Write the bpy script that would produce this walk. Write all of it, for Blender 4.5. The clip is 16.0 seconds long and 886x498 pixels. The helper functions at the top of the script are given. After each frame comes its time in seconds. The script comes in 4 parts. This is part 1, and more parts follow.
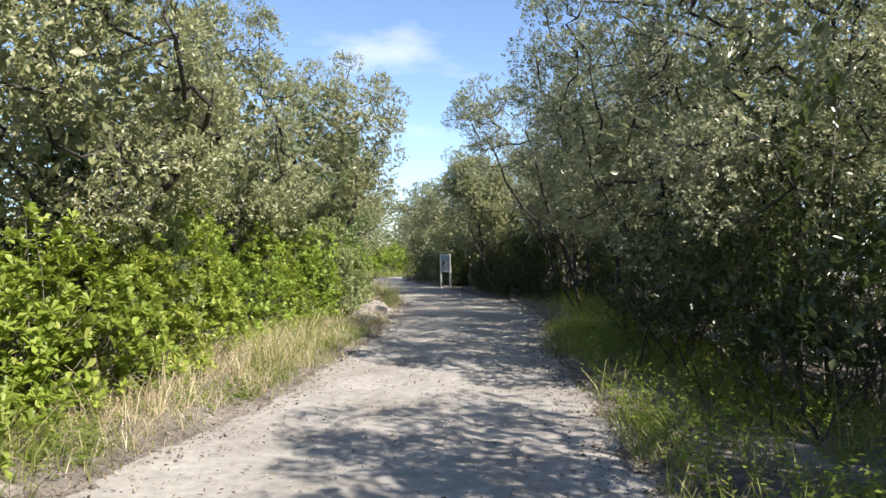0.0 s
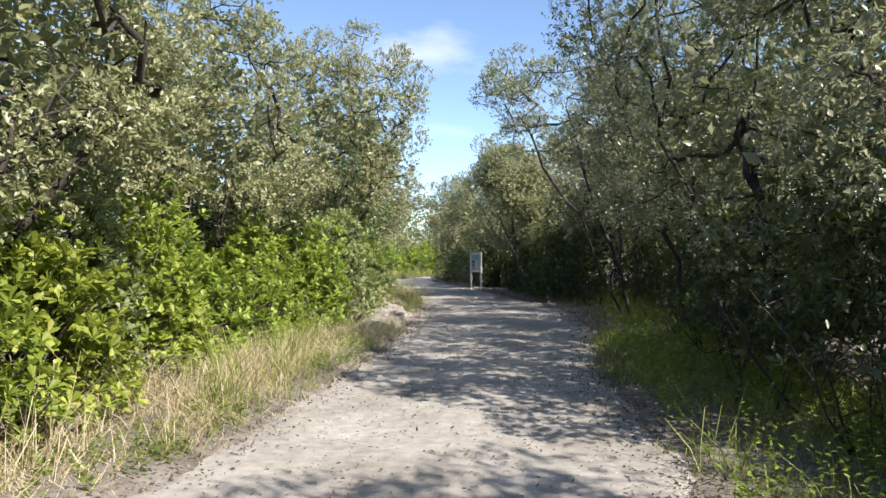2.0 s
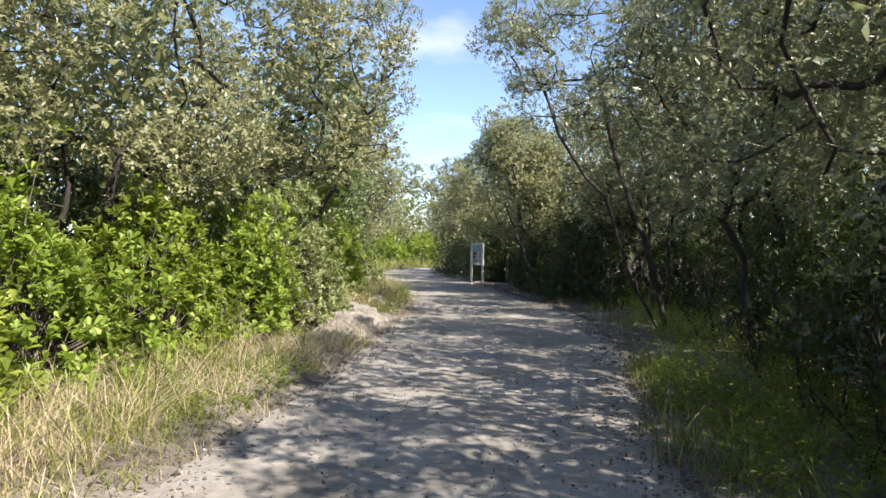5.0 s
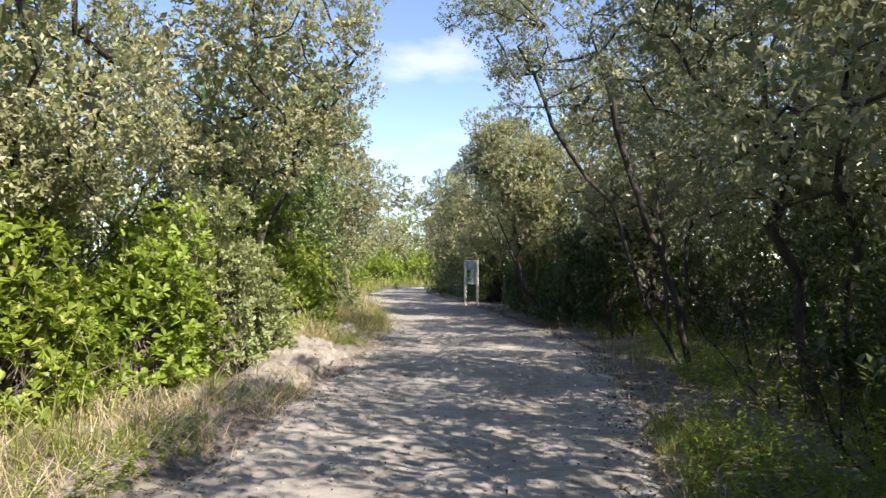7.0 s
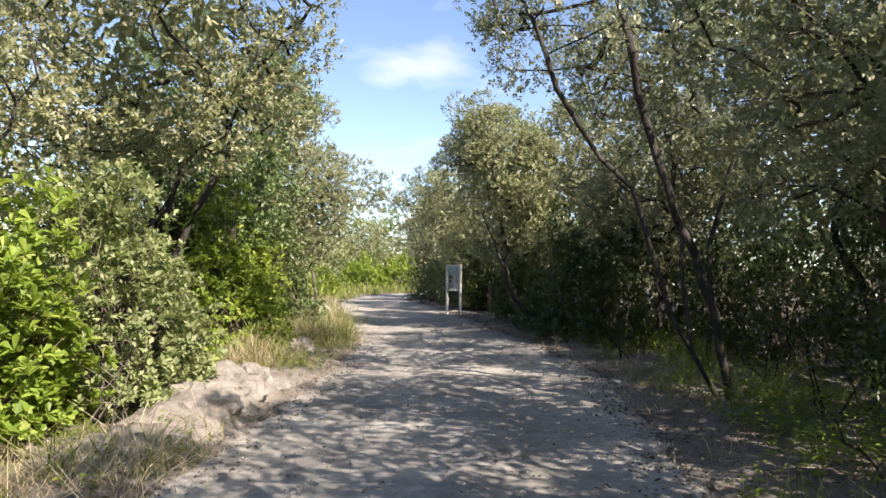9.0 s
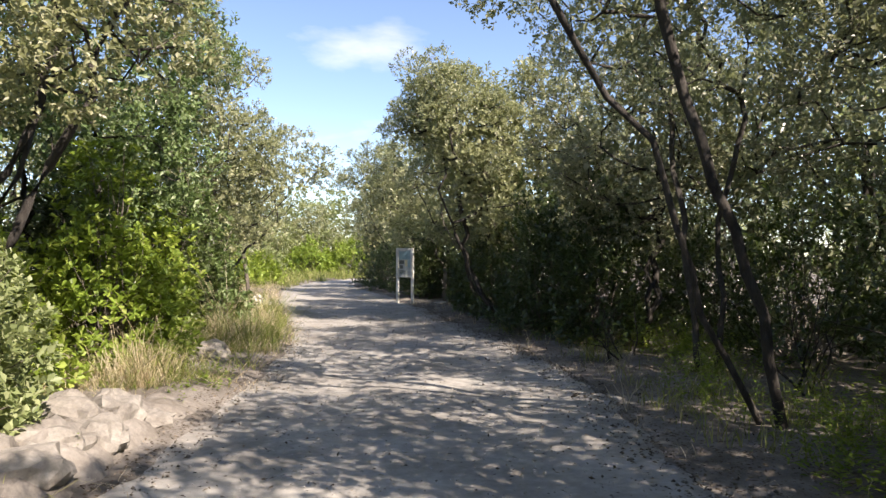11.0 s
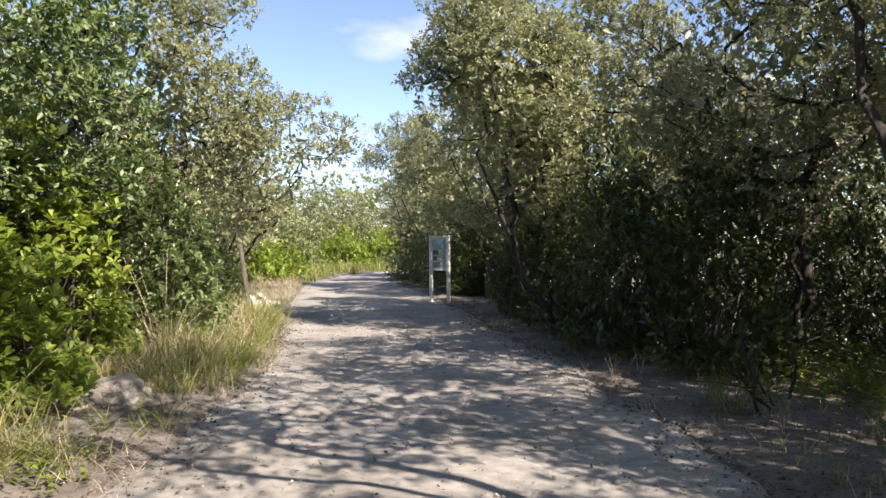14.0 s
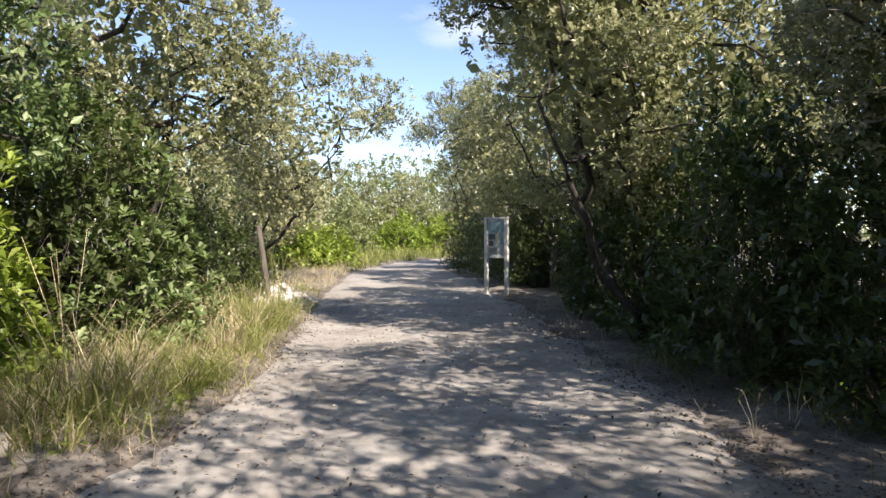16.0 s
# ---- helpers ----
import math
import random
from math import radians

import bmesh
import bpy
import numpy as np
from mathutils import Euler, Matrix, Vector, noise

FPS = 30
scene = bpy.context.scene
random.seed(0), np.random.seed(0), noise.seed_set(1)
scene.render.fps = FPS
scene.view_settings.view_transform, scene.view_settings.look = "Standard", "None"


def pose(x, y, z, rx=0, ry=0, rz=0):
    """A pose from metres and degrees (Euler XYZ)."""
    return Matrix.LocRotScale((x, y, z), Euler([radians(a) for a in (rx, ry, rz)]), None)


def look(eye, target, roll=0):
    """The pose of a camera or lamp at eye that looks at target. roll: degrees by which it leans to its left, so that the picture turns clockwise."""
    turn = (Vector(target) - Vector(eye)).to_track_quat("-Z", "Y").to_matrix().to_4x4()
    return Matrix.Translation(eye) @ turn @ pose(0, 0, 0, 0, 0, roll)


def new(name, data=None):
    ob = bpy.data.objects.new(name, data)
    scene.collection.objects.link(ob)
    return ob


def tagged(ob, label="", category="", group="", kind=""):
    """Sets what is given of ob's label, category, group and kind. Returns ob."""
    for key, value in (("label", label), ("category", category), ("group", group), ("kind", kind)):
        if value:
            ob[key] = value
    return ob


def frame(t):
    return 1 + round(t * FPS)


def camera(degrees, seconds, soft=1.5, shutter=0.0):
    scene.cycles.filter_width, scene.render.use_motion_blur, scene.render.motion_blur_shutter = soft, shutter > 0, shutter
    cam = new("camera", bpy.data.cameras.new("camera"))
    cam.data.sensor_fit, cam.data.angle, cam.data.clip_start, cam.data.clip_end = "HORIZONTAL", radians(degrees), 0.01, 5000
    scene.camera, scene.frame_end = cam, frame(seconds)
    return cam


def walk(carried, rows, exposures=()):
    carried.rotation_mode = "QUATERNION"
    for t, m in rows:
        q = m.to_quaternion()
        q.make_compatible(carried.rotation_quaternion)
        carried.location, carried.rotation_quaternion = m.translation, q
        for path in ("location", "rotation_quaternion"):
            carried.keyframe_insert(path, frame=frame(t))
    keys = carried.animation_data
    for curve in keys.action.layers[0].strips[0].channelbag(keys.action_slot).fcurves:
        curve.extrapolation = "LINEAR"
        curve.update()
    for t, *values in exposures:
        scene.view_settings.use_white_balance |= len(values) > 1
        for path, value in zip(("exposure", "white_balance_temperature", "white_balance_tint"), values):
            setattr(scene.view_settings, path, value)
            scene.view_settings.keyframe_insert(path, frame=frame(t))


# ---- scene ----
cam = camera(62.73, 16.0)
# seconds, eye, then yaw, pitch and roll in degrees
PATH = [
    (0, 0.199, -1.493, 1.540, -0.886, 0.763, -0.709),
    (0.5, 0.253, -0.855, 1.515, -0.996, 1.471, -0.172),
    (1, 0.321, -0.189, 1.529, -0.734, 1.330, -0.033),
    (1.5, 0.358, 0.485, 1.516, -0.786, 2.189, 0.778),
    (2, 0.398, 1.183, 1.484, 1.763, 0.790, -0.511),
    (2.5, 0.393, 1.836, 1.484, 2.455, 0.095, 0.806),
    (3, 0.421, 2.509, 1.488, 2.372, -0.998, 1.224),
    (3.5, 0.401, 3.137, 1.490, 2.100, 0.772, 0.573),
    (4, 0.481, 3.737, 1.460, 1.814, 0.687, 0.551),
    (6.3, 0.982, 6.657, 1.530, 3.615, -0.675, 0.861),
    (6.5, 1.030, 6.912, 1.529, 3.535, 1.259, 0.604),
    (7, 1.141, 7.593, 1.525, 2.717, 1.392, 0.165),
    (7.5, 1.188, 8.253, 1.515, 2.403, -0.837, 2.221),
    (8, 1.235, 8.907, 1.513, 0.117, -0.134, 3.035),
    (8.5, 1.201, 9.503, 1.508, 1.093, 0.066, 1.435),
    (9, 1.178, 10.170, 1.511, 1.465, 1.820, 0.307),
    (9.5, 1.161, 10.790, 1.490, 1.573, 2.160, -0.268),
    (9.7, 1.161, 11.055, 1.494, -0.784, 1.955, 0.297),
    (11.8, 1.161, 13.736, 1.534, -3.020, 0.321, 0.457),
    (12, 1.191, 14.003, 1.533, -3.300, 0.368, 0.676),
    (12.5, 1.250, 14.643, 1.531, -3.359, -0.267, 0.708),
    (13, 1.300, 15.301, 1.515, -3.519, -0.415, 0.805),
    (13.5, 1.329, 15.987, 1.492, -0.486, -0.022, 0.049),
    (14, 1.390, 16.702, 1.478, 1.166, -0.159, -0.437),
    (14.5, 1.400, 17.415, 1.455, 5.744, -1.939, -0.286),
    (15, 1.439, 18.113, 1.436, 5.947, -1.992, 0.032),
    (15.5, 1.460, 18.805, 1.417, 7.142, -1.969, -0.129),
    (16, 1.528, 19.560, 1.396, 6.368, -1.174, -0.224),
]
walk(cam, [(t, pose(x, y, z, 0, 0, yaw) @ pose(0, 0, 0, 90 + pitch) @ pose(0, 0, 0, 0, 0, roll)) for t, x, y, z, yaw, pitch, roll in PATH],
     ((0.0, 1.05, 6650, 13), (4.0, 1.08, 6800, 14), (7.0, 1.18, 7000, 17), (9.5, 1.2, 7100, 18), (14.0, 1.13, 7100, 19), (16.0, 1.1, 7000, 18)))

# ---- light and sky ----
SUN_DIR = Vector((0.49, -0.57, 0.70)).normalized()      # towards the sun
sun_data = bpy.data.lights.new("sun", "SUN")
sun_data.energy, sun_data.angle, sun_data.color = 5.0, radians(0.53), (1.0, 0.94, 0.85)
sun = new("sun", sun_data)
sun.matrix_world = look(SUN_DIR * 50, (0, 0, 0))


def make_world():
    w = bpy.data.worlds.new("sky")
    w.use_nodes = True
    nt = w.node_tree
    nt.nodes.clear()
    out = nt.nodes.new("ShaderNodeOutputWorld")
    bg = nt.nodes.new("ShaderNodeBackground")
    sky = nt.nodes.new("ShaderNodeTexSky")
    sky.sky_type, sky.sun_disc = "NISHITA", False
    sky.sun_elevation = math.asin(SUN_DIR.z)
    sky.sun_rotation = math.atan2(SUN_DIR.x, SUN_DIR.y)
    sky.air_density, sky.dust_density, sky.ozone_density = 0.8, 0.05, 3.0
    co = nt.nodes.new("ShaderNodeTexCoord")
    mp = nt.nodes.new("ShaderNodeMapping")
    mp.inputs["Scale"].default_value = (3.2, 3.2, 9.0)
    mp.inputs["Location"].default_value = (1.41, 0.4, 0.45)
    nz = nt.nodes.new("ShaderNodeTexNoise")
    nz.inputs["Scale"].default_value, nz.inputs["Detail"].default_value = 1.6, 7.0
    nz.inputs["Roughness"].default_value = 0.52
    rp = nt.nodes.new("ShaderNodeMapRange")
    rp.inputs["From Min"].default_value, rp.inputs["From Max"].default_value = 0.55, 0.78
    rp.inputs["To Max"].default_value = 0.45
    mix = nt.nodes.new("ShaderNodeMix")
    mix.data_type = "RGBA"
    mix.inputs["B"].default_value = (6.4, 6.4, 6.8, 1)
    bg.inputs["Strength"].default_value = 0.12
    L = nt.links.new
    L(co.outputs["Generated"], mp.inputs["Vector"])
    L(mp.outputs["Vector"], nz.inputs["Vector"])
    L(nz.outputs["Fac"], rp.inputs["Value"])
    L(rp.outputs["Result"], mix.inputs["Factor"])
    L(sky.outputs["Color"], mix.inputs["A"])
    L(mix.outputs["Result"], bg.inputs["Color"])
    L(bg.outputs["Background"], out.inputs["Surface"])
    scene.world = w


make_world()


# ---- materials ----
def node_mat(name):
    m = bpy.data.materials.new(name)
    m.use_nodes = True
    nt = m.node_tree
    nt.nodes.clear()
    out = nt.nodes.new("ShaderNodeOutputMaterial")
    return m, nt, out


def ramp(nt, fac, stops):
    r = nt.nodes.new("ShaderNodeValToRGB")
    els = r.color_ramp.elements
    while len(els) < len(stops):
        els.new(0.5)
    for e, (p, c) in zip(els, stops):
        e.position, e.color = p, (*c, 1)
    nt.links.new(fac, r.inputs["Fac"])
    return r.outputs["Color"]


def mixed(nt, a, b, fac, mode="MIX"):
    mx = nt.nodes.new("ShaderNodeMix")
    mx.data_type, mx.blend_type = "RGBA", mode
    for key, v in (("A", a), ("B", b), ("Factor", fac)):
        if isinstance(v, (int, float)):
            mx.inputs[key].default_value = v
        elif isinstance(v, tuple):
            mx.inputs[key].default_value = (*v, 1)
        else:
            nt.links.new(v, mx.inputs[key])
    return mx.outputs["Result"]


def noise_tex(nt, scale, detail=4.0, rough=0.55, stretch=None):
    co = nt.nodes.new("ShaderNodeTexCoord")
    n = nt.nodes.new("ShaderNodeTexNoise")
    n.inputs["Scale"].default_value, n.inputs["Detail"].default_value, n.inputs["Roughness"].default_value = scale, detail, rough
    src = co.outputs["Object"]
    if stretch:
        mp = nt.nodes.new("ShaderNodeMapping")
        mp.inputs["Scale"].default_value = stretch
        nt.links.new(src, mp.inputs["Vector"])
        src = mp.outputs["Vector"]
    nt.links.new(src, n.inputs["Vector"])
    return n.outputs["Fac"]


def leaf_mat(name, stops, through_col, translucent=0.35, rough=0.42, gloss=0.5):
    m, nt, out = node_mat(name)
    geo = nt.nodes.new("ShaderNodeNewGeometry")
    col = ramp(nt, geo.outputs["Random Per Island"], stops)
    clump = noise_tex(nt, 1.3, 2.0)
    hsv = nt.nodes.new("ShaderNodeHueSaturation")
    info = nt.nodes.new("ShaderNodeObjectInfo")
    hue = nt.nodes.new("ShaderNodeMapRange")
    hue.inputs["To Min"].default_value, hue.inputs["To Max"].default_value = 0.485, 0.515
    val = nt.nodes.new("ShaderNodeMapRange")
    val.inputs["From Min"].default_value, val.inputs["From Max"].default_value = 0.3, 0.7
    val.inputs["To Min"].default_value, val.inputs["To Max"].default_value = 0.8, 1.2
    L = nt.links.new
    L(info.outputs["Random"], hue.inputs["Value"])
    L(clump, val.inputs["Value"])
    L(hue.outputs["Result"], hsv.inputs["Hue"])
    L(val.outputs["Result"], hsv.inputs["Value"])
    L(col, hsv.inputs["Color"])
    bs = nt.nodes.new("ShaderNodeBsdfPrincipled")
    bs.inputs["Roughness"].default_value = rough
    bs.inputs["Specular IOR Level"].default_value = gloss
    tr = nt.nodes.new("ShaderNodeBsdfTranslucent")
    L(hsv.outputs["Color"], bs.inputs["Base Color"])
    L(mixed(nt, hsv.outputs["Color"], through_col, 0.6), tr.inputs["Color"])
    ms = nt.nodes.new("ShaderNodeMixShader")
    ms.inputs["Fac"].default_value = translucent
    L(bs.outputs["BSDF"], ms.inputs[1])
    L(tr.outputs["BSDF"], ms.inputs[2])
    L(ms.outputs["Shader"], out.inputs["Surface"])
    return m


def rough_mat(name, stops, scale, rough=0.85, bump=0.4, bump_scale=None, stretch=None, fleck=None, gloss=0.3, dist=0.02):
    """A weathered surface: one broad and one fine noise for colour, relief on the fine one."""
    m, nt, out = node_mat(name)
    broad, fine = noise_tex(nt, scale, 5.0, 0.6, stretch), noise_tex(nt, scale * 9, 6.0, 0.65, stretch)
    col = ramp(nt, broad, stops)
    tone = ramp(nt, fine, [(0.3, (0.62, 0.62, 0.62)), (0.7, (1.15, 1.15, 1.15))])
    col = mixed(nt, col, tone, 0.8, "MULTIPLY")
    if fleck:
        f = ramp(nt, noise_tex(nt, fleck[0], 2.0, 0.5), [(fleck[1], (0, 0, 0)), (fleck[1] + 0.05, (1, 1, 1))])
        col = mixed(nt, col, fleck[2], f)
    bs = nt.nodes.new("ShaderNodeBsdfPrincipled")
    bs.inputs["Roughness"].default_value, bs.inputs["Specular IOR Level"].default_value = rough, gloss
    bp = nt.nodes.new("ShaderNodeBump")
    bp.inputs["Strength"].default_value, bp.inputs["Distance"].default_value = bump, dist
    nt.links.new(noise_tex(nt, bump_scale or scale * 9, 6.0, 0.7, stretch), bp.inputs["Height"])
    nt.links.new(col, bs.inputs["Base Color"])
    nt.links.new(bp.outputs["Normal"], bs.inputs["Normal"])
    nt.links.new(bs.outputs["BSDF"], out.inputs["Surface"])
    return m


def island_mat(name, stops, rough=0.8, translucent=0.0, gloss=0.3):
    """Many small joined pieces, each of its own tone."""
    m, nt, out = node_mat(name)
    geo = nt.nodes.new("ShaderNodeNewGeometry")
    col = ramp(nt, geo.outputs["Random Per Island"], stops)
    col = mixed(nt, col, ramp(nt, noise_tex(nt, 40, 3.0), [(0.3, (0.75, 0.75, 0.75)), (0.7, (1.1, 1.1, 1.1))]), 0.8, "MULTIPLY")
    bs = nt.nodes.new("ShaderNodeBsdfPrincipled")
    bs.inputs["Roughness"].default_value, bs.inputs["Specular IOR Level"].default_value = rough, gloss
    nt.links.new(col, bs.inputs["Base Color"])
    if translucent:
        tr = nt.nodes.new("ShaderNodeBsdfTranslucent")
        nt.links.new(col, tr.inputs["Color"])
        ms = nt.nodes.new("ShaderNodeMixShader")
        ms.inputs["Fac"].default_value = translucent
        nt.links.new(bs.outputs["BSDF"], ms.inputs[1])
        nt.links.new(tr.outputs["BSDF"], ms.inputs[2])
        nt.links.new(ms.outputs["Shader"], out.inputs["Surface"])
    else:
        nt.links.new(bs.outputs["BSDF"], out.inputs["Surface"])
    return m


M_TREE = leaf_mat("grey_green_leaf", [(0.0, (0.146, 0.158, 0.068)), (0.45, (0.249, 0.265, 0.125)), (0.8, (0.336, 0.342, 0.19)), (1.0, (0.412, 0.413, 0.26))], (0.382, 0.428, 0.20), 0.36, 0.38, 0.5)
# cooler, darker copy of the tree leaf: right-hand shade put into its colour
M_TREE_SHADE = leaf_mat("grey_green_leaf_shade_tone", [(0.0, (0.122, 0.14, 0.08)), (0.5, (0.212, 0.23, 0.135)), (0.85, (0.307, 0.315, 0.20)), (1.0, (0.445, 0.435, 0.31))], (0.35, 0.40, 0.16), 0.36, 0.3, 0.6)
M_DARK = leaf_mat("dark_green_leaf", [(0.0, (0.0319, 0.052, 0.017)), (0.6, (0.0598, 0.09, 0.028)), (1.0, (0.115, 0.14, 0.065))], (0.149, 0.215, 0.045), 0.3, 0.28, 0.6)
M_SHRUB = leaf_mat("bright_green_leaf", [(0.0, (0.105, 0.155, 0.022)), (0.5, (0.206, 0.285, 0.042)), (0.85, (0.302, 0.38, 0.07)), (1.0, (0.403, 0.44, 0.13))], (0.403, 0.50, 0.07), 0.42, 0.45, 0.38)
M_MIDGREEN = leaf_mat("mid_green_leaf", [(0.0, (0.0738, 0.115, 0.036)), (0.5, (0.143, 0.20, 0.07)), (0.85, (0.221, 0.28, 0.12)), (1.0, (0.351, 0.40, 0.22))], (0.286, 0.38, 0.10), 0.32, 0.42, 0.42)
M_PALE = leaf_mat("pale_olive_leaf", [(0.0, (0.161, 0.20, 0.08)), (0.5, (0.263, 0.31, 0.135)), (1.0, (0.38, 0.41, 0.22))], (0.371, 0.44, 0.14), 0.38, 0.45, 0.4)
M_HERB = leaf_mat("verge_herb_leaf", [(0.0, (0.0742, 0.13, 0.02)), (0.6, (0.148, 0.225, 0.03)), (1.0, (0.244, 0.30, 0.06))], (0.318, 0.46, 0.05), 0.4, 0.5, 0.3)
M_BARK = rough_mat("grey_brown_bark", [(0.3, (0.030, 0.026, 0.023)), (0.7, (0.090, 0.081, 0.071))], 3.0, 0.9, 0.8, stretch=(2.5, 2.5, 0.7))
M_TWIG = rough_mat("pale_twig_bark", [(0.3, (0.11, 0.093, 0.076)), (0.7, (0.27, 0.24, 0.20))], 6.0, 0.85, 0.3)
M_STRAW = island_mat("dry_straw", [(0.0, (0.38, 0.30, 0.17)), (0.5, (0.56, 0.47, 0.30)), (1.0, (0.70, 0.62, 0.45))], 0.65, 0.25)
M_GRASS = island_mat("green_grass_blade", [(0.0, (0.14, 0.18, 0.035)), (0.6, (0.26, 0.30, 0.075)), (1.0, (0.43, 0.41, 0.18))], 0.55, 0.4)
M_TRAIL = rough_mat("crushed_limestone_path", [(0.28, (0.243, 0.226, 0.199)), (0.5, (0.346, 0.33, 0.30)), (0.72, (0.43, 0.415, 0.38))], 0.9, 0.95, 0.55, bump_scale=38, fleck=(90, 0.70, (0.18, 0.16, 0.14)), gloss=0.15)
M_SOIL = rough_mat("sandy_soil_with_litter", [(0.3, (0.105, 0.092, 0.077)), (0.5, (0.20, 0.18, 0.157)), (0.72, (0.33, 0.305, 0.27))], 1.1, 0.95, 0.7, bump_scale=22, fleck=(30, 0.6, (0.07, 0.05, 0.035)), gloss=0.1)
M_ROCK = rough_mat("pale_limestone", [(0.3, (0.195, 0.175, 0.15)), (0.7, (0.35, 0.325, 0.285))], 3.5, 0.9, 0.7)
M_BANK = rough_mat("pale_sand_and_rubble", [(0.3, (0.17, 0.15, 0.125)), (0.5, (0.255, 0.23, 0.20)), (0.7, (0.335, 0.31, 0.275))], 2.2, 0.95, 0.8, bump_scale=26, gloss=0.1)
M_GRAVEL = island_mat("loose_gravel", [(0.0, (0.20, 0.18, 0.155)), (0.5, (0.38, 0.35, 0.315)), (1.0, (0.55, 0.52, 0.48))], 0.9)
M_GRIT = island_mat("soil_crumb", [(0.0, (0.07, 0.06, 0.05)), (0.5, (0.14, 0.122, 0.10)), (1.0, (0.30, 0.275, 0.24))], 0.95)
M_CHIPS = island_mat("broken_limestone", [(0.0, (0.40, 0.37, 0.33)), (0.5, (0.58, 0.55, 0.50)), (1.0, (0.72, 0.69, 0.64))], 0.9)
M_LITTER = island_mat("dead_leaf", [(0.0, (0.045, 0.034, 0.025)), (0.6, (0.12, 0.09, 0.06)), (1.0, (0.28, 0.23, 0.165))], 0.7)
M_POST = rough_mat("weathered_post_wood", [(0.3, (0.085, 0.072, 0.058)), (0.7, (0.21, 0.185, 0.155))], 4.0, 0.9, 0.6, stretch=(6, 6, 0.6))
M_PAINT = rough_mat("chalky_white_paint", [(0.3, (0.56, 0.54, 0.48)), (0.7, (0.74, 0.73, 0.68))], 3.0, 0.6, 0.15)
M_PANEL = rough_mat("faded_panel_print", [(0.3, (0.36, 0.40, 0.38)), (0.7, (0.48, 0.51, 0.48))], 4.0, 0.35, 0.02)
M_TEAL = rough_mat("faded_blue_print", [(0.3, (0.17, 0.29, 0.32)), (0.7, (0.30, 0.42, 0.43))], 9.0, 0.35, 0.02)
M_OCHRE = rough_mat("faded_ochre_print", [(0.3, (0.50, 0.47, 0.28)), (0.7, (0.62, 0.58, 0.38))], 9.0, 0.35, 0.02)
M_INK = rough_mat("dark_photo_print", [(0.3, (0.06, 0.07, 0.065)), (0.7, (0.15, 0.16, 0.14))], 12.0, 0.35, 0.02)


# ---- plan of the trail ----
LEFT_Y = (-30, -6, 0, 4.5, 6, 9, 12.5, 15, 18, 22, 24, 26.5, 32, 36, 43, 47, 55, 61, 63.5)
LEFT_X = (-3.2, -3.0, -2.75, -2.15, -1.7, -1.4, -1.05, -0.95, -0.9, -0.85, -0.95, -1.15, -2.3, -3.2, -4.4, -5.0, -4.9, -3.2, 0.5)
RIGHT_Y = (-30, -6, 0, 4.4, 7, 11.5, 13.7, 17, 21, 24, 26, 28.5, 30, 34, 36, 40.5, 45, 49.5, 54, 58, 63.5)
RIGHT_X = (1.6, 1.6, 1.65, 1.75, 1.95, 2.24, 2.65, 3.05, 3.3, 3.05, 2.8, 2.3, 2.0, 1.5, 0.9, 0.25, -0.8, -1.7, -2.2, -1.0, 4.5)


def left_edge(y):
    return np.interp(y, LEFT_Y, LEFT_X)


def right_edge(y):
    return np.interp(y, RIGHT_Y, RIGHT_X)


# ---- mesh helpers ----
def mesh_of(name, verts, faces, material, smooth=False):
    """faces: one array of n x k indices, or a list of such arrays."""
    me = bpy.data.meshes.new(name)
    faces = faces if isinstance(faces, list) else [faces]
    verts = np.asarray(verts, np.float32)
    loops = np.concatenate([f.ravel() for f in faces]).astype(np.int32)
    sizes = np.concatenate([np.full(len(f), f.shape[1], np.int32) for f in faces])
    starts = np.concatenate([[0], np.cumsum(sizes)[:-1]]).astype(np.int32)
    me.vertices.add(len(verts))
    me.vertices.foreach_set("co", verts.ravel())
    me.loops.add(len(loops))
    me.loops.foreach_set("vertex_index", loops)
    me.polygons.add(len(sizes))
    me.polygons.foreach_set("loop_start", starts)
    if smooth:
        me.polygons.foreach_set("use_smooth", np.ones(len(sizes), bool))
    me.update(calc_edges=True)
    me.validate()
    me.materials.append(material)
    return me


def child(name, me, parent, label=""):
    ob = new(name, me)
    ob.parent = parent
    return tagged(ob, label=label)


def part(name, bm, material, parent, label="", smooth=False):
    me = bpy.data.meshes.new(name)
    if smooth:
        for f in bm.faces:
            f.smooth = True
    bm.to_mesh(me)
    bm.free()
    me.materials.append(material)
    return child(name, me, parent, label)


def unit(v):
    return v / np.maximum(np.linalg.norm(v, axis=-1, keepdims=True), 1e-9)


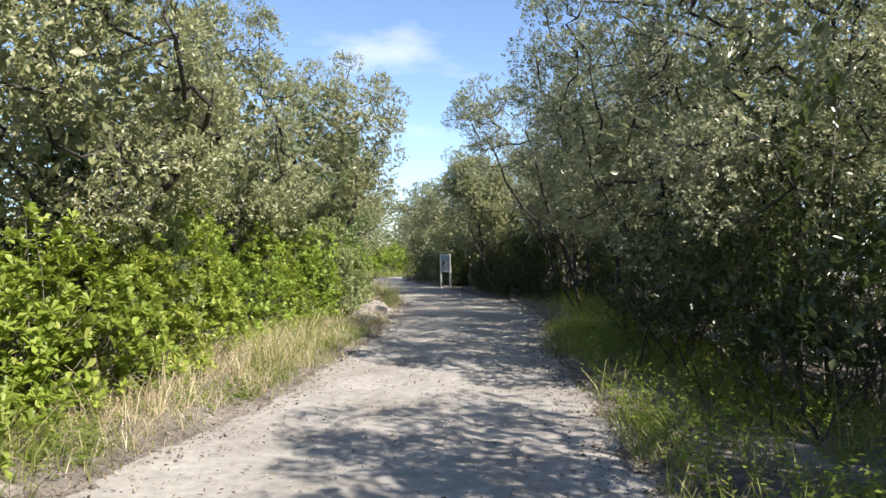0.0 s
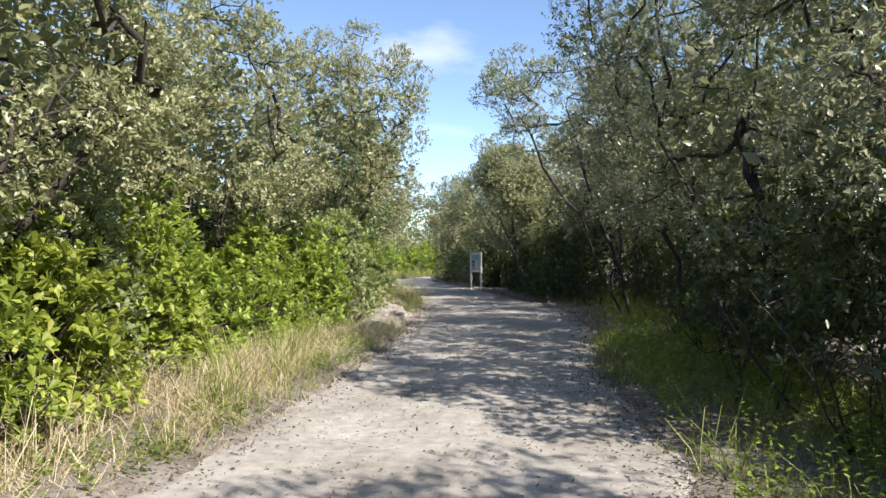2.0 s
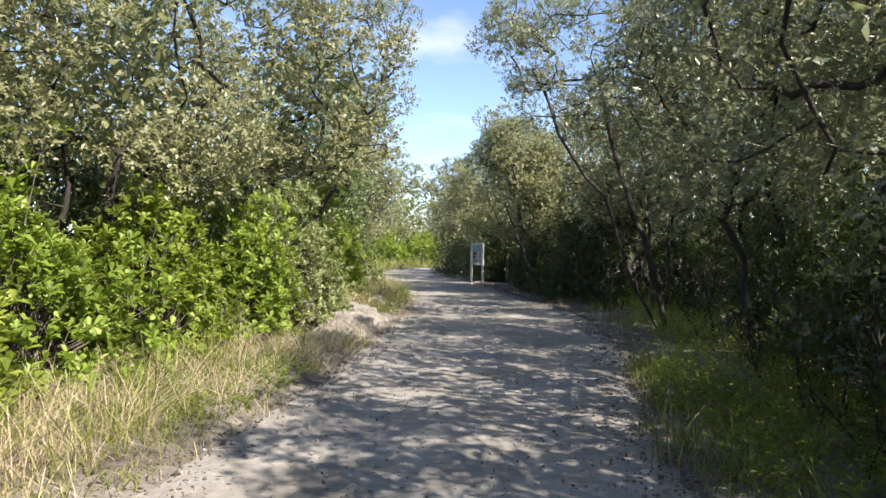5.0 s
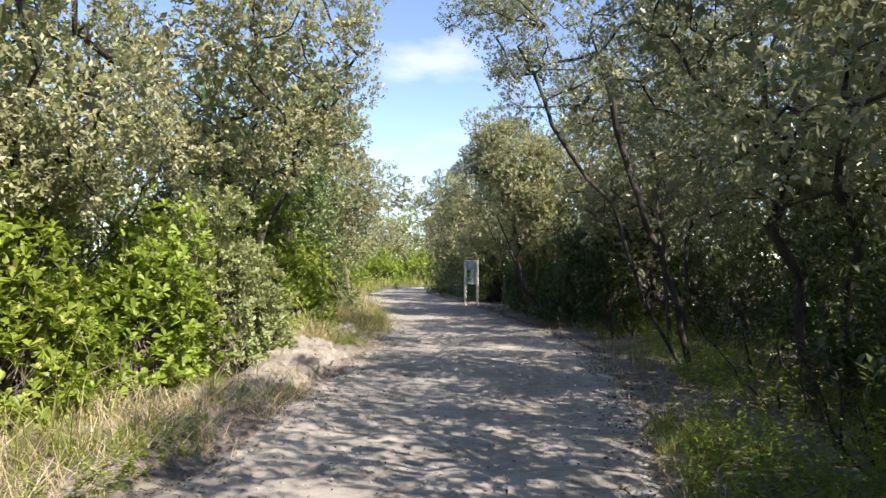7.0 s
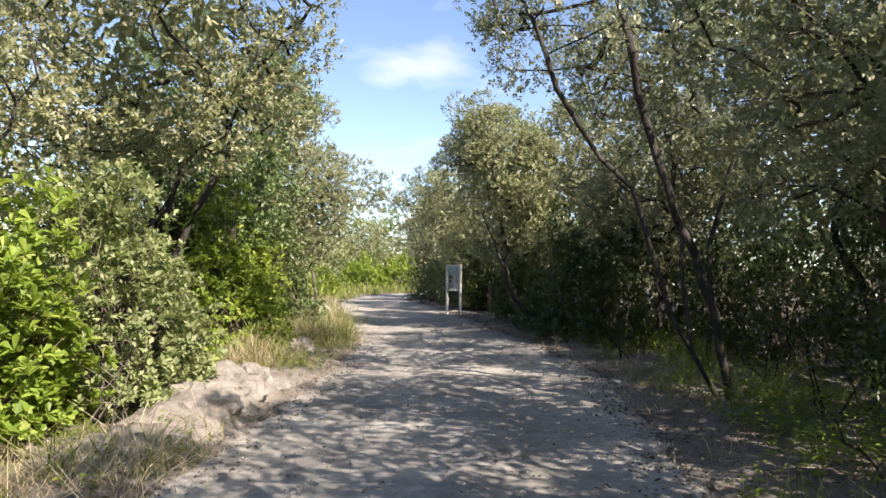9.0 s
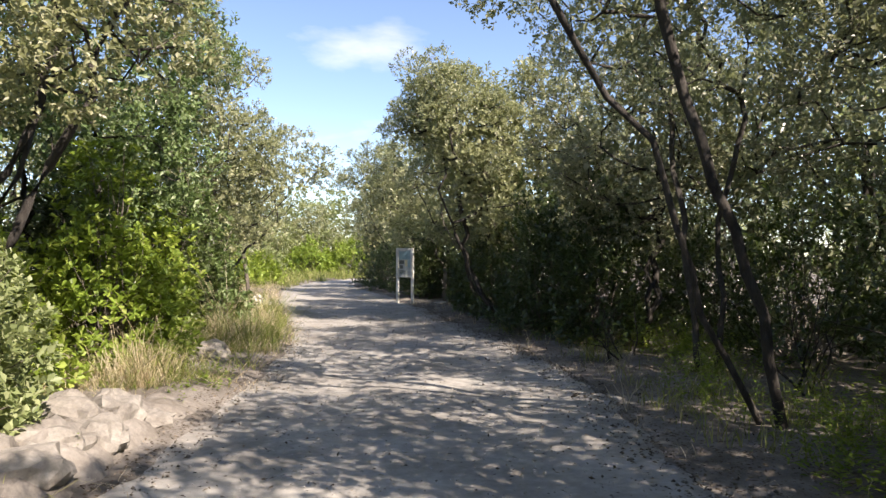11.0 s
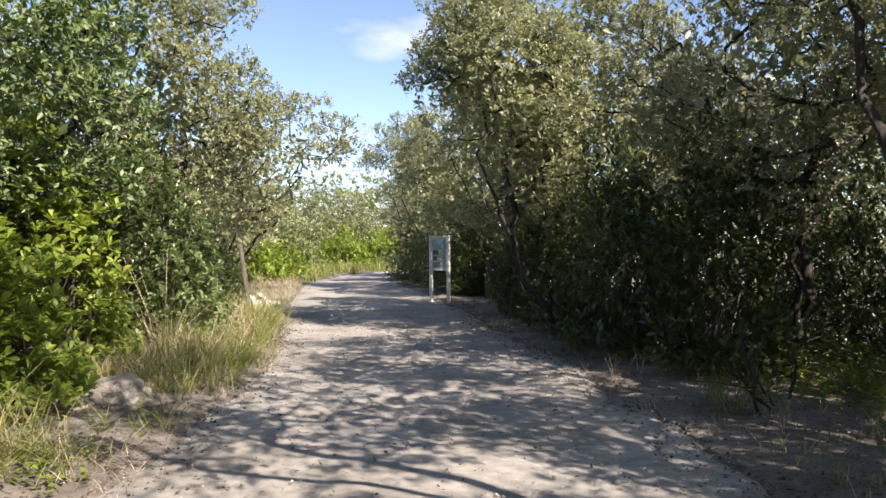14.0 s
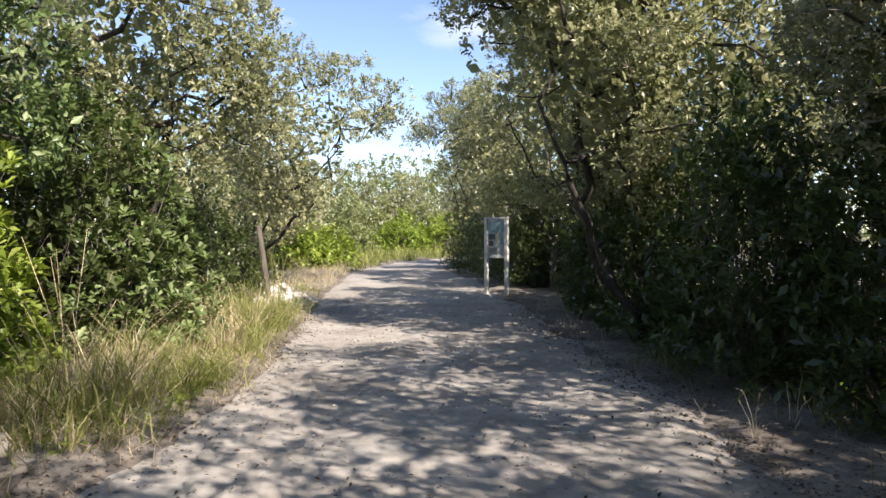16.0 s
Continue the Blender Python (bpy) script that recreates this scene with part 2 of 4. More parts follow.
def tubes(lines, sides=6):
    """Tapered tubes along polylines [(points n x 3, radii n)], as one verts, faces pair."""
    V, F, base = [], [], 0
    ang = np.linspace(0, 2 * np.pi, sides, endpoint=False)
    for pts, rad in lines:
        pts, rad = np.asarray(pts, float), np.asarray(rad, float)
        n = len(pts)
        d = unit(np.gradient(pts, axis=0))
        ref = np.where(np.abs(d[:, 2:3]) > 0.9, (1.0, 0, 0), (0, 0, 1.0))
        a = unit(np.cross(d, ref))
        b = np.cross(d, a)
        ring = pts[:, None] + rad[:, None, None] * (np.cos(ang)[None, :, None] * a[:, None] + np.sin(ang)[None, :, None] * b[:, None])
        V.append(ring.reshape(-1, 3))
        i = np.arange(n - 1)[:, None] * sides + np.arange(sides)[None]
        j = np.arange(n - 1)[:, None] * sides + (np.arange(sides)[None] + 1) % sides
        F.append(np.stack([i, j, j + sides, i + sides], -1).reshape(-1, 4) + base)
        base += n * sides
    return np.concatenate(V), np.concatenate(F)


def leaves(pos, axis, normal, length, width, shape="lance"):
    """Folded leaf blades from arrays: foot, direction, upper side, length, width."""
    d = unit(axis)
    s = unit(np.cross(d, normal))
    n = np.cross(s, d)
    L, W = length[:, None], width[:, None]
    k = len(pos)
    if shape == "lance":
        mid = pos + 0.5 * L * d
        V = np.stack([pos, mid + 0.5 * W * s + 0.12 * W * n, pos + L * d - 0.08 * L * n, mid - 0.5 * W * s + 0.12 * W * n], 1)
        o = np.arange(k)[:, None] * 4
        F = np.concatenate([o + np.array([[0, 1, 2]]), o + np.array([[0, 2, 3]])])
        return V.reshape(-1, 3), F
    a, b = pos + 0.42 * L * d, pos + 0.8 * L * d
    V = np.stack([pos, a + 0.3 * W * s + 0.10 * W * n, b + 0.5 * W * s + 0.06 * W * n, pos + L * d - 0.10 * L * n,
                  b - 0.5 * W * s + 0.06 * W * n, a - 0.3 * W * s + 0.10 * W * n], 1)
    o = np.arange(k)[:, None] * 6
    F = np.concatenate([o + np.array([[0, 1, 2, 3]]), o + np.array([[0, 3, 4, 5]])])
    return V.reshape(-1, 3), F


def blades(pos, height, lean, width, rng, droop=0.7):
    """Grass blades of three joints that bend over."""
    k = len(pos)
    az = rng.uniform(0, 2 * np.pi, k)
    out = np.stack([np.cos(az), np.sin(az), np.zeros(k)], 1)
    side = np.stack([-np.sin(az), np.cos(az), np.zeros(k)], 1)
    tw = rng.uniform(-1, 1, (k, 1))
    side = unit(side + tw * out)
    H, Ln, W = height[:, None], lean[:, None], width[:, None]
    up = np.array([[0, 0, 1.0]])
    p1 = pos + 0.45 * H * up + 0.25 * Ln * H * out
    p2 = pos + 0.82 * H * up + 0.75 * Ln * H * out
    p3 = pos + (1.0 - droop * 0.5 * Ln) * H * up + 1.35 * Ln * H * out
    V = np.stack([pos - 0.5 * W * side, pos + 0.5 * W * side, p1 - 0.5 * W * side, p1 + 0.5 * W * side, p2 - 0.32 * W * side, p2 + 0.32 * W * side, p3], 1)
    o = np.arange(k)[:, None] * 7
    Q = np.concatenate([o + np.array([[0, 1, 3, 2]]), o + np.array([[2, 3, 5, 4]])])
    T = o + np.array([[4, 5, 6]])
    return V.reshape(-1, 3), Q, T


def ball(rng, k):
    return unit(rng.normal(size=(k, 3)))


def sprays(rng, centres, radii, per, leaf, length, width, origin, lift=0.35, shape="lance", spread=1.0):
    """Leafy twigs round each clump: per twigs of leaf leaves, pointing away from the crown's heart."""
    k = len(centres) * per
    c = np.repeat(centres, per, 0)
    r = np.repeat(radii, per)[:, None]
    dirs = unit(ball(rng, k) + 0.45 * unit(c - origin) + np.array([[0, 0, 0.25]]))
    foot = c + dirs * r * rng.uniform(0.3, 1.0, (k, 1)) ** 0.6 * np.array([[1, 1, 0.8]])
    out = unit(dirs + 0.5 * unit(c - origin) + np.array([[0, 0, lift]]) + 0.5 * rng.normal(size=(k, 3)))
    tl = (rng.uniform(0.5, 1.3, (k, 1))) * length * (1.3 if shape == "lance" else 0.35)
    i = np.tile(np.arange(leaf), k)
    f = np.repeat(foot, leaf, 0)
    o = np.repeat(out, leaf, 0)
    step = (i / max(leaf - 1, 1))[:, None]
    pos = f + o * np.repeat(tl, leaf, 0) * step
    ref = np.where(np.abs(o[:, 2:3]) > 0.9, (1.0, 0, 0), (0, 0, 1.0))
    a = unit(np.cross(o, ref))
    b = np.cross(o, a)
    ang = (i * 2.4 + np.repeat(rng.uniform(0, 6.28, k), leaf) + rng.normal(0, 0.3, k * leaf))[:, None]
    rad = np.cos(ang) * a + np.sin(ang) * b
    ax = unit(o * (0.75 if shape == "lance" else 0.55) + spread * rad + 0.2 * rng.normal(size=(k * leaf, 3)))
    nrm = unit(0.7 * o - 0.2 * rad + np.array([[0, 0, 0.9]]) + 0.22 * rng.normal(size=(k * leaf, 3)))
    sc = rng.uniform(0.65, 1.2, k * leaf)
    return pos, ax, nrm, sc * length, sc * width * rng.uniform(0.8, 1.15, k * leaf), (foot, foot + out * tl)


def skeleton_of(rng, trunks, targets, tip=0.0085, gain=1.0):
    """Limbs that join every target to the nearest inner point of the wood already there, thicker the more they bear."""
    pts, par, load = [], [], []
    for line in trunks:
        for q, p in enumerate(line):
            pts.append(np.asarray(p, float))
            par.append(len(pts) - 2 if q else -1)
    root = np.mean([t[-1] for t in trunks], axis=0)
    order = np.argsort(np.linalg.norm(targets - root, axis=1))
    for k in order:
        goal = targets[k]
        P = np.array(pts)
        dist = np.linalg.norm(P - goal, axis=1)
        bad = (P[:, 2] > goal[2] + 0.25) * 1.2 + (P[:, 2] < 0.7) * 2.0
        j = int(np.argmin(dist + bad))
        a = P[j]
        n = max(2, int(dist[j] / 0.28))
        kink = rng.normal(0, 0.07, 3) * min(1.0, dist[j])
        for q in range(1, n + 1):
            u = q / n
            w = a + (goal - a) * u + kink * math.sin(u * math.pi) * 2 + np.array([0, 0, -0.10 * dist[j] * math.sin(u * math.pi)]) + rng.normal(0, 0.018, 3)
            pts.append(w)
            par.append(j if q == 1 else len(pts) - 2)
    load = np.zeros(len(pts))
    has = np.zeros(len(pts), bool)
    for i in range(len(pts) - 1, -1, -1):
        if not has[i]:
            load[i] += 1
        if par[i] >= 0:
            load[par[i]] += load[i]
            has[par[i]] = True
    rad = tip * gain * (1 + load) ** 0.52
    return np.array(pts), np.array(par), rad


def wood_lines(pts, par, rad):
    """Chains of the skeleton, from each fork to a tip."""
    kids = [[] for _ in pts]
    for i, p in enumerate(par):
        if p >= 0:
            kids[p].append(i)
    lines = []
    starts = [(-1, i) for i, p in enumerate(par) if p < 0]
    while starts:
        p, i = starts.pop()
        chain = [i] if p < 0 else [p, i]
        while kids[chain[-1]]:
            ks = sorted(kids[chain[-1]], key=lambda q: -rad[q])
            starts += [(chain[-1], q) for q in ks[1:]]
            chain.append(ks[0])
        r = rad[chain].copy()
        if p >= 0:
            r[0] = min(r[0], r[1] * 1.15)
        if len(chain) > 1:
            lines.append((pts[chain], r))
    return lines


def crown_targets(rng, centre, radii, count, hollow=0.5, low=0.9, keep_off=True):
    out = []
    lobes = ball(rng, 9)
    size = rng.uniform(0.75, 1.12, 9)
    tries = 0
    while len(out) < count and tries < count * 40:
        tries += 1
        d = ball(rng, 1)[0]
        lob = size[np.argmax(lobes @ d)]
        u = (hollow ** 3 + (1 - hollow ** 3) * rng.random()) ** (1 / 3)
        p = centre + d * radii * u * lob
        if p[2] < low:
            continue
        if keep_off and left_edge(p[1]) - 0.2 < p[0] < right_edge(p[1]) + 0.25 and p[2] < 3.5:
            continue
        if keep_off and left_edge(p[1]) + 0.5 < p[0] < right_edge(p[1]) - 0.6 and p[2] < 4.2:
            continue
        out.append(p)
    return np.array(out)


def tree(seed, base, centre, radii, clumps=85, per=46, leaf=9, length=0.068, width=0.030, material=None, label="", stems=2,
         clump_size=0.46, gain=1.0, fill=500, low=0.9, name="tree", group="trees along the trail", sides=6, spread=0.35, hollow=0.5):
    """A many-stemmed low tree: trunk and limbs in one mesh, twigs and the leafy crown in others."""
    rng = np.random.default_rng(seed)
    base, centre, radii = (np.array(v, float) for v in (base, centre, radii))
    empty = new(name)
    empty.location = base
    trunks = []
    for s in range(stems):
        foot = base + np.array([rng.normal(0, spread * 0.5), rng.normal(0, spread * 0.5), -0.12])
        top = centre + np.array([rng.normal(0, radii[0] * 0.35), rng.normal(0, radii[1] * 0.35), -0.25 * radii[2]])
        n = 14
        u = np.linspace(0, 1, n)[:, None]
        wob = np.cumsum(rng.normal(0, 0.075, (n, 3)), 0) + rng.normal(0, 0.035, (n, 3)) * np.array([1, 1, 0.2])
        line = foot + (top - foot) * u + wob * np.sin(u * np.pi * 0.9)
        line[:, 2] = foot[2] + (top[2] - foot[2]) * u[:, 0]
        trunks.append(line)
    goals = crown_targets(rng, centre, radii, clumps, hollow, low)
    pts, par, rad = skeleton_of(rng, trunks, goals, gain=gain)
    lines = wood_lines(pts, par, rad)
    thick = [(p - base, r) for p, r in lines if r.max() > 0.0125]
    thin = [(p - base, r) for p, r in lines if r.max() <= 0.0125]
    for p, r in thick:
        low = p[:, 2] < 0.25
        r[low] *= 1.25
    child("trunk", mesh_of("trunk", *tubes(thick, sides + 2), M_BARK, True), empty, "dark grey-brown twisted trunk and limbs")
    cr = rng.uniform(0.7, 1.25, len(goals)) * clump_size
    # small leaves on the side that faces the trail, larger ones behind, the largest in the heart
    mid = 0.5 * (left_edge(base[1]) + right_edge(base[1]))
    face = np.array([0.6 if base[0] < mid else -0.6, -0.8, 0.0]) if base[1] < 60 else np.array([0, -1.0, 0])
    near = unit((goals - centre) / radii) @ face > -0.25
    pos, ax, nrm, L, W, (fa, fb) = sprays(rng, goals[near], cr[near], per, leaf, length, width, centre)
    V, F = leaves(pos - base, ax, nrm, L, W)
    if (~near).any():
        pos, ax, nrm, L, W, _ = sprays(rng, goals[~near], cr[~near], max(6, per // 3), 5, length * 1.55, width * 1.55, centre)
        V2, F2 = leaves(pos - base, ax, nrm, L, W)
        V, F = np.concatenate([V, V2]), np.concatenate([F, F2 + len(V)])
    g = goals[rng.integers(0, len(goals), fill)]
    pos = centre + (g - centre) * rng.uniform(0.3, 0.88, (fill, 1)) + rng.normal(0, 0.2, (fill, 3))
    pos[:, 2] = np.maximum(pos[:, 2], 0.8)
    V2, F2 = leaves(pos - base, ball(rng, fill), ball(rng, fill), rng.uniform(0.16, 0.26, fill), rng.uniform(0.09, 0.15, fill))
    V, F = np.concatenate([V, V2]), np.concatenate([F, F2 + len(V)])
    pick = rng.random(len(fa)) < 0.05
    home = np.repeat(goals[near], per, 0)[pick]
    thin += [(np.stack([h, 0.5 * (h + a) + 0.02, a, b]) - base, np.array([0.006, 0.005, 0.004, 0.002])) for h, a, b in zip(home, fa[pick], fb[pick])]
    if sides > 4:
        tagged(child("fine_wood", mesh_of("fine_wood", *tubes([(q[::2] if len(q) > 4 else q, r[::2] if len(q) > 4 else r) for q, r in thin], 3), M_TWIG, True), empty, "fine pale grey twigs"), kind="stuff")
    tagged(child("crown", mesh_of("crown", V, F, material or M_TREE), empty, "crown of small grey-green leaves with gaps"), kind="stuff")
    return tagged(empty, label or "low tree with twisted dark stems and small grey-green leaves", "tree", group)


def shrub(seed, base, radii, count=420, leaf=8, length=0.115, width=0.057, material=None, label="", shape="obovate", group="shrubs along the trail", twigs=0.14, floor=0.12, name="shrub"):
    """A dense bush: stems from one foot, rosettes of leaves over an uneven dome."""
    rng = np.random.default_rng(seed)
    base, radii = np.array(base, float), np.array(radii, float)
    empty = new(name)
    empty.location = base
    lobes, size = ball(rng, 14), rng.uniform(0.62, 1.15, 14)
    lobes[:, 2] = np.abs(lobes[:, 2])
    d = ball(rng, count)
    d[:, 2] = np.abs(d[:, 2]) * 1.1 - 0.1
    near = np.argmax(d @ lobes.T, 1)
    close = np.max(d @ lobes.T, 1)
    u = rng.uniform(0.35, 1, count) ** 0.45 * size[near] * (0.82 + 0.25 * close)
    tip = d * radii * u[:, None]
    tip[:, 2] = np.maximum(tip[:, 2] + 0.1, floor + rng.uniform(0, 0.15, count))
    out = unit(d + np.array([[0, 0, 0.45]]) + 0.35 * rng.normal(size=(count, 3)))
    one = np.zeros(count)
    pos, ax, nrm, L, W, _ = sprays(rng, tip, one + 0.05, 1, leaf, length, width, np.zeros(3) - (0, 0, 0.3), 0.5, shape, 0.85)
    V, F = leaves(pos, ax, nrm, L, W, shape)
    tagged(child("foliage", mesh_of("foliage", V, F, material or M_SHRUB), empty, "dense leaf rosettes"), kind="stuff")
    pick = np.nonzero(rng.random(count) < twigs)[0]
    lines = []
    for i in pick:
        foot = np.array([*(rng.normal(0, 0.16, 2) * radii[:2]), -0.05])
        mid = 0.5 * foot + 0.5 * tip[i] + rng.normal(0, 0.07, 3)
        mid[2] = max(mid[2], 0.05)
        u = np.linspace(0, 1, 6)[:, None]
        p = (1 - u) ** 2 * foot + 2 * u * (1 - u) * mid + u ** 2 * tip[i] + rng.normal(0, 0.012, (6, 3))
        lines.append((p, np.linspace(0.013, 0.004, 6)))
    tagged(child("fine_wood", mesh_of("fine_wood", *tubes(lines, 3), M_TWIG, True), empty, "thin greyish stems"), kind="stuff")
    return tagged(empty, label or "dense bright green shrub with rosettes of oval leaves", "shrub", group)


# ---- ground, trail ----
def wave(x, y, s, k=0):
    return noise.noise(Vector((x * s, y * s, k * 7.3)))


def make_ground():
    """One sheet to the horizon, finer and uneven near the trail, sunk a little under it."""
    xs = np.concatenate([[-2500, -600, -150, -60, -30, -18], np.arange(-12, 12.01, 0.3), [18, 30, 60, 150, 600, 2500]])
    ys = np.concatenate([[-2500, -600, -150, -50, -25], np.arange(-12, 50.01, 0.35), np.arange(52, 90, 4), [110, 180, 600, 2500]])
    X, Y = np.meshgrid(xs, ys)
    Z = np.zeros_like(X)
    for i in range(X.shape[0]):
        for j in range(X.shape[1]):
            x, y = X[i, j], Y[i, j]
            if abs(x) < 13 and -13 < y < 90:
                off = max(left_edge(y) - x, x - right_edge(y))
                side = min(1.0, max(0.0, (off + 0.35) / 0.7))
                Z[i, j] = -0.05 + side * (0.07 + 0.045 * wave(x, y, 0.9) + 0.03 * wave(x, y, 2.7, 1)) + (0.06 * side if x < 0 else 0)
            else:
                Z[i, j] = -0.02
    n, m = X.shape
    V = np.stack([X, Y, Z], -1).reshape(-1, 3)
    i = (np.arange(n - 1)[:, None] * m + np.arange(m - 1)[None]).ravel()
    ob = new("ground", mesh_of("ground", V, np.stack([i, i + 1, i + m + 1, i + m], 1), M_SOIL, True))
    return tagged(ob, "sandy soil strewn with dead leaves under the trees", "ground", kind="structure")


def make_trail():
    """The worn path: a gently crowned bed of crushed stone whose edges wander and thin out."""
    ys = np.concatenate([np.arange(-26, -2, 0.5), np.arange(-2, 30, 0.1), np.arange(30, 50, 0.25), np.arange(50, 63.6, 0.5)])
    us = np.concatenate([[0, 0.02], np.linspace(0.05, 0.95, 37), [0.98, 1]])
    V = []
    for y in ys:
        a = float(left_edge(y)) - 0.12 + 0.24 * wave(0, y, 0.9, 2) + 0.14 * wave(0, y, 3.1, 3) + 0.06 * wave(0, y, 8.3, 8)
        b = float(right_edge(y)) + 0.12 + 0.24 * wave(5, y, 0.9, 4) + 0.14 * wave(5, y, 3.1, 5) + 0.06 * wave(5, y, 8.3, 9)
        for u in us:
            x = a + (b - a) * u
            rim = min(1.0, min(u, 1 - u) / 0.06)
            rut = -0.018 * (math.exp(-((u - 0.3) / 0.09) ** 2) + math.exp(-((u - 0.7) / 0.09) ** 2))
            z = (-0.07 if rim == 0 else -0.03 + 0.03 * rim) + rut + 0.014 * wave(x, y, 1.3, 6) + 0.007 * wave(x, y, 5.0, 7)
            V.append((x, y, z))
    n, m = len(ys), len(us)
    i = (np.arange(n - 1)[:, None] * m + np.arange(m - 1)[None]).ravel()
    ob = new("road", mesh_of("road", np.array(V), np.stack([i, i + 1, i + m + 1, i + m], 1), M_TRAIL, True))
    return tagged(ob, "pale crushed limestone trail with wandering edges", "trail", kind="structure")


make_ground()
make_trail()

# ---- trees ----
# seed, foot x y, crown centre, crown radii, detail (1 near .. 3 far)
NEAR = dict(clumps=135, per=46, leaf=6, length=0.078, width=0.040, clump_size=0.43, low=1.9, fill=750)
MIDD = dict(clumps=75, per=26, leaf=7, length=0.12, width=0.06, clump_size=0.5, low=1.6)
FARR = dict(clumps=72, per=17, leaf=7, length=0.15, width=0.075, clump_size=0.6, sides=4, fill=900)
# right-hand kinds mostly take the leaf that carries shade in its colour
SHADY = dict(NEAR, per=56, length=0.062, width=0.032, material=M_TREE_SHADE, fill=250, low=1.3)
SCREEN = dict(FARR, clumps=85, per=19, material=M_TREE_SHADE, fill=1100)
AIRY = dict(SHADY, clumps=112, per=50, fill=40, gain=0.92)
GREEN = dict(NEAR, length=0.09, width=0.046, leaf=6, per=40, material=M_MIDGREEN)
KINDS = (NEAR, MIDD, FARR, SHADY, SCREEN, AIRY, GREEN)
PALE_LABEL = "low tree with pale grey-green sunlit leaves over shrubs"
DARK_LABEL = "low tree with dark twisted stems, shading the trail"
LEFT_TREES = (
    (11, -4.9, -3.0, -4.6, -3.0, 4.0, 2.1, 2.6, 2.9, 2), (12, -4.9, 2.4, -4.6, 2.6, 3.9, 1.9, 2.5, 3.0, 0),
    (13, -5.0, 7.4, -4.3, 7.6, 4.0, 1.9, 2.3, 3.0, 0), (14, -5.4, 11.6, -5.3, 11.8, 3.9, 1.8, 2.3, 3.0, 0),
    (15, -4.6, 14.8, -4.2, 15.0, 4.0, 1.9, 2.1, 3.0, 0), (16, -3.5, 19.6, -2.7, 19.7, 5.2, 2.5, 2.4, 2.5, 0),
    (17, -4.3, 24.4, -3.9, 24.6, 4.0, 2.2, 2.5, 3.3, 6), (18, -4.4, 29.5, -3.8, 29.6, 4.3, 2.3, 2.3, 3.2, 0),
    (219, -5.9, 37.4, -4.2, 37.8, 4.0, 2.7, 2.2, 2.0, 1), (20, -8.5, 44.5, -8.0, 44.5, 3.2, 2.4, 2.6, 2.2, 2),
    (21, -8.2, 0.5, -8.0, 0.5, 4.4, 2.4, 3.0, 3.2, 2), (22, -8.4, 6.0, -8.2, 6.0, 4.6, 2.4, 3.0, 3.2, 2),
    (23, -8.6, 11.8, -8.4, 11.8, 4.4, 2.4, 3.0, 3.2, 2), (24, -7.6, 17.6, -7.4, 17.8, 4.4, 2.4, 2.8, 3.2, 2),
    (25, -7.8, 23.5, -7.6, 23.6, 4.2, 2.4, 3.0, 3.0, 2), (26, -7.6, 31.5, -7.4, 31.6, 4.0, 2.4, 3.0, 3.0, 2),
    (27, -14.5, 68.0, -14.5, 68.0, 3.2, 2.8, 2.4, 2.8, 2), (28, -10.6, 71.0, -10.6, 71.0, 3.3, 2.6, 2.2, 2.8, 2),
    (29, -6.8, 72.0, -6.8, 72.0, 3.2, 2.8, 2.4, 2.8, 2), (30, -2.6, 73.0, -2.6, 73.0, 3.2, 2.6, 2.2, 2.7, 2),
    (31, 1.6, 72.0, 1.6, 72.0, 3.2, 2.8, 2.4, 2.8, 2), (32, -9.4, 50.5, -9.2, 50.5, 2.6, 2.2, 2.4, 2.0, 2))
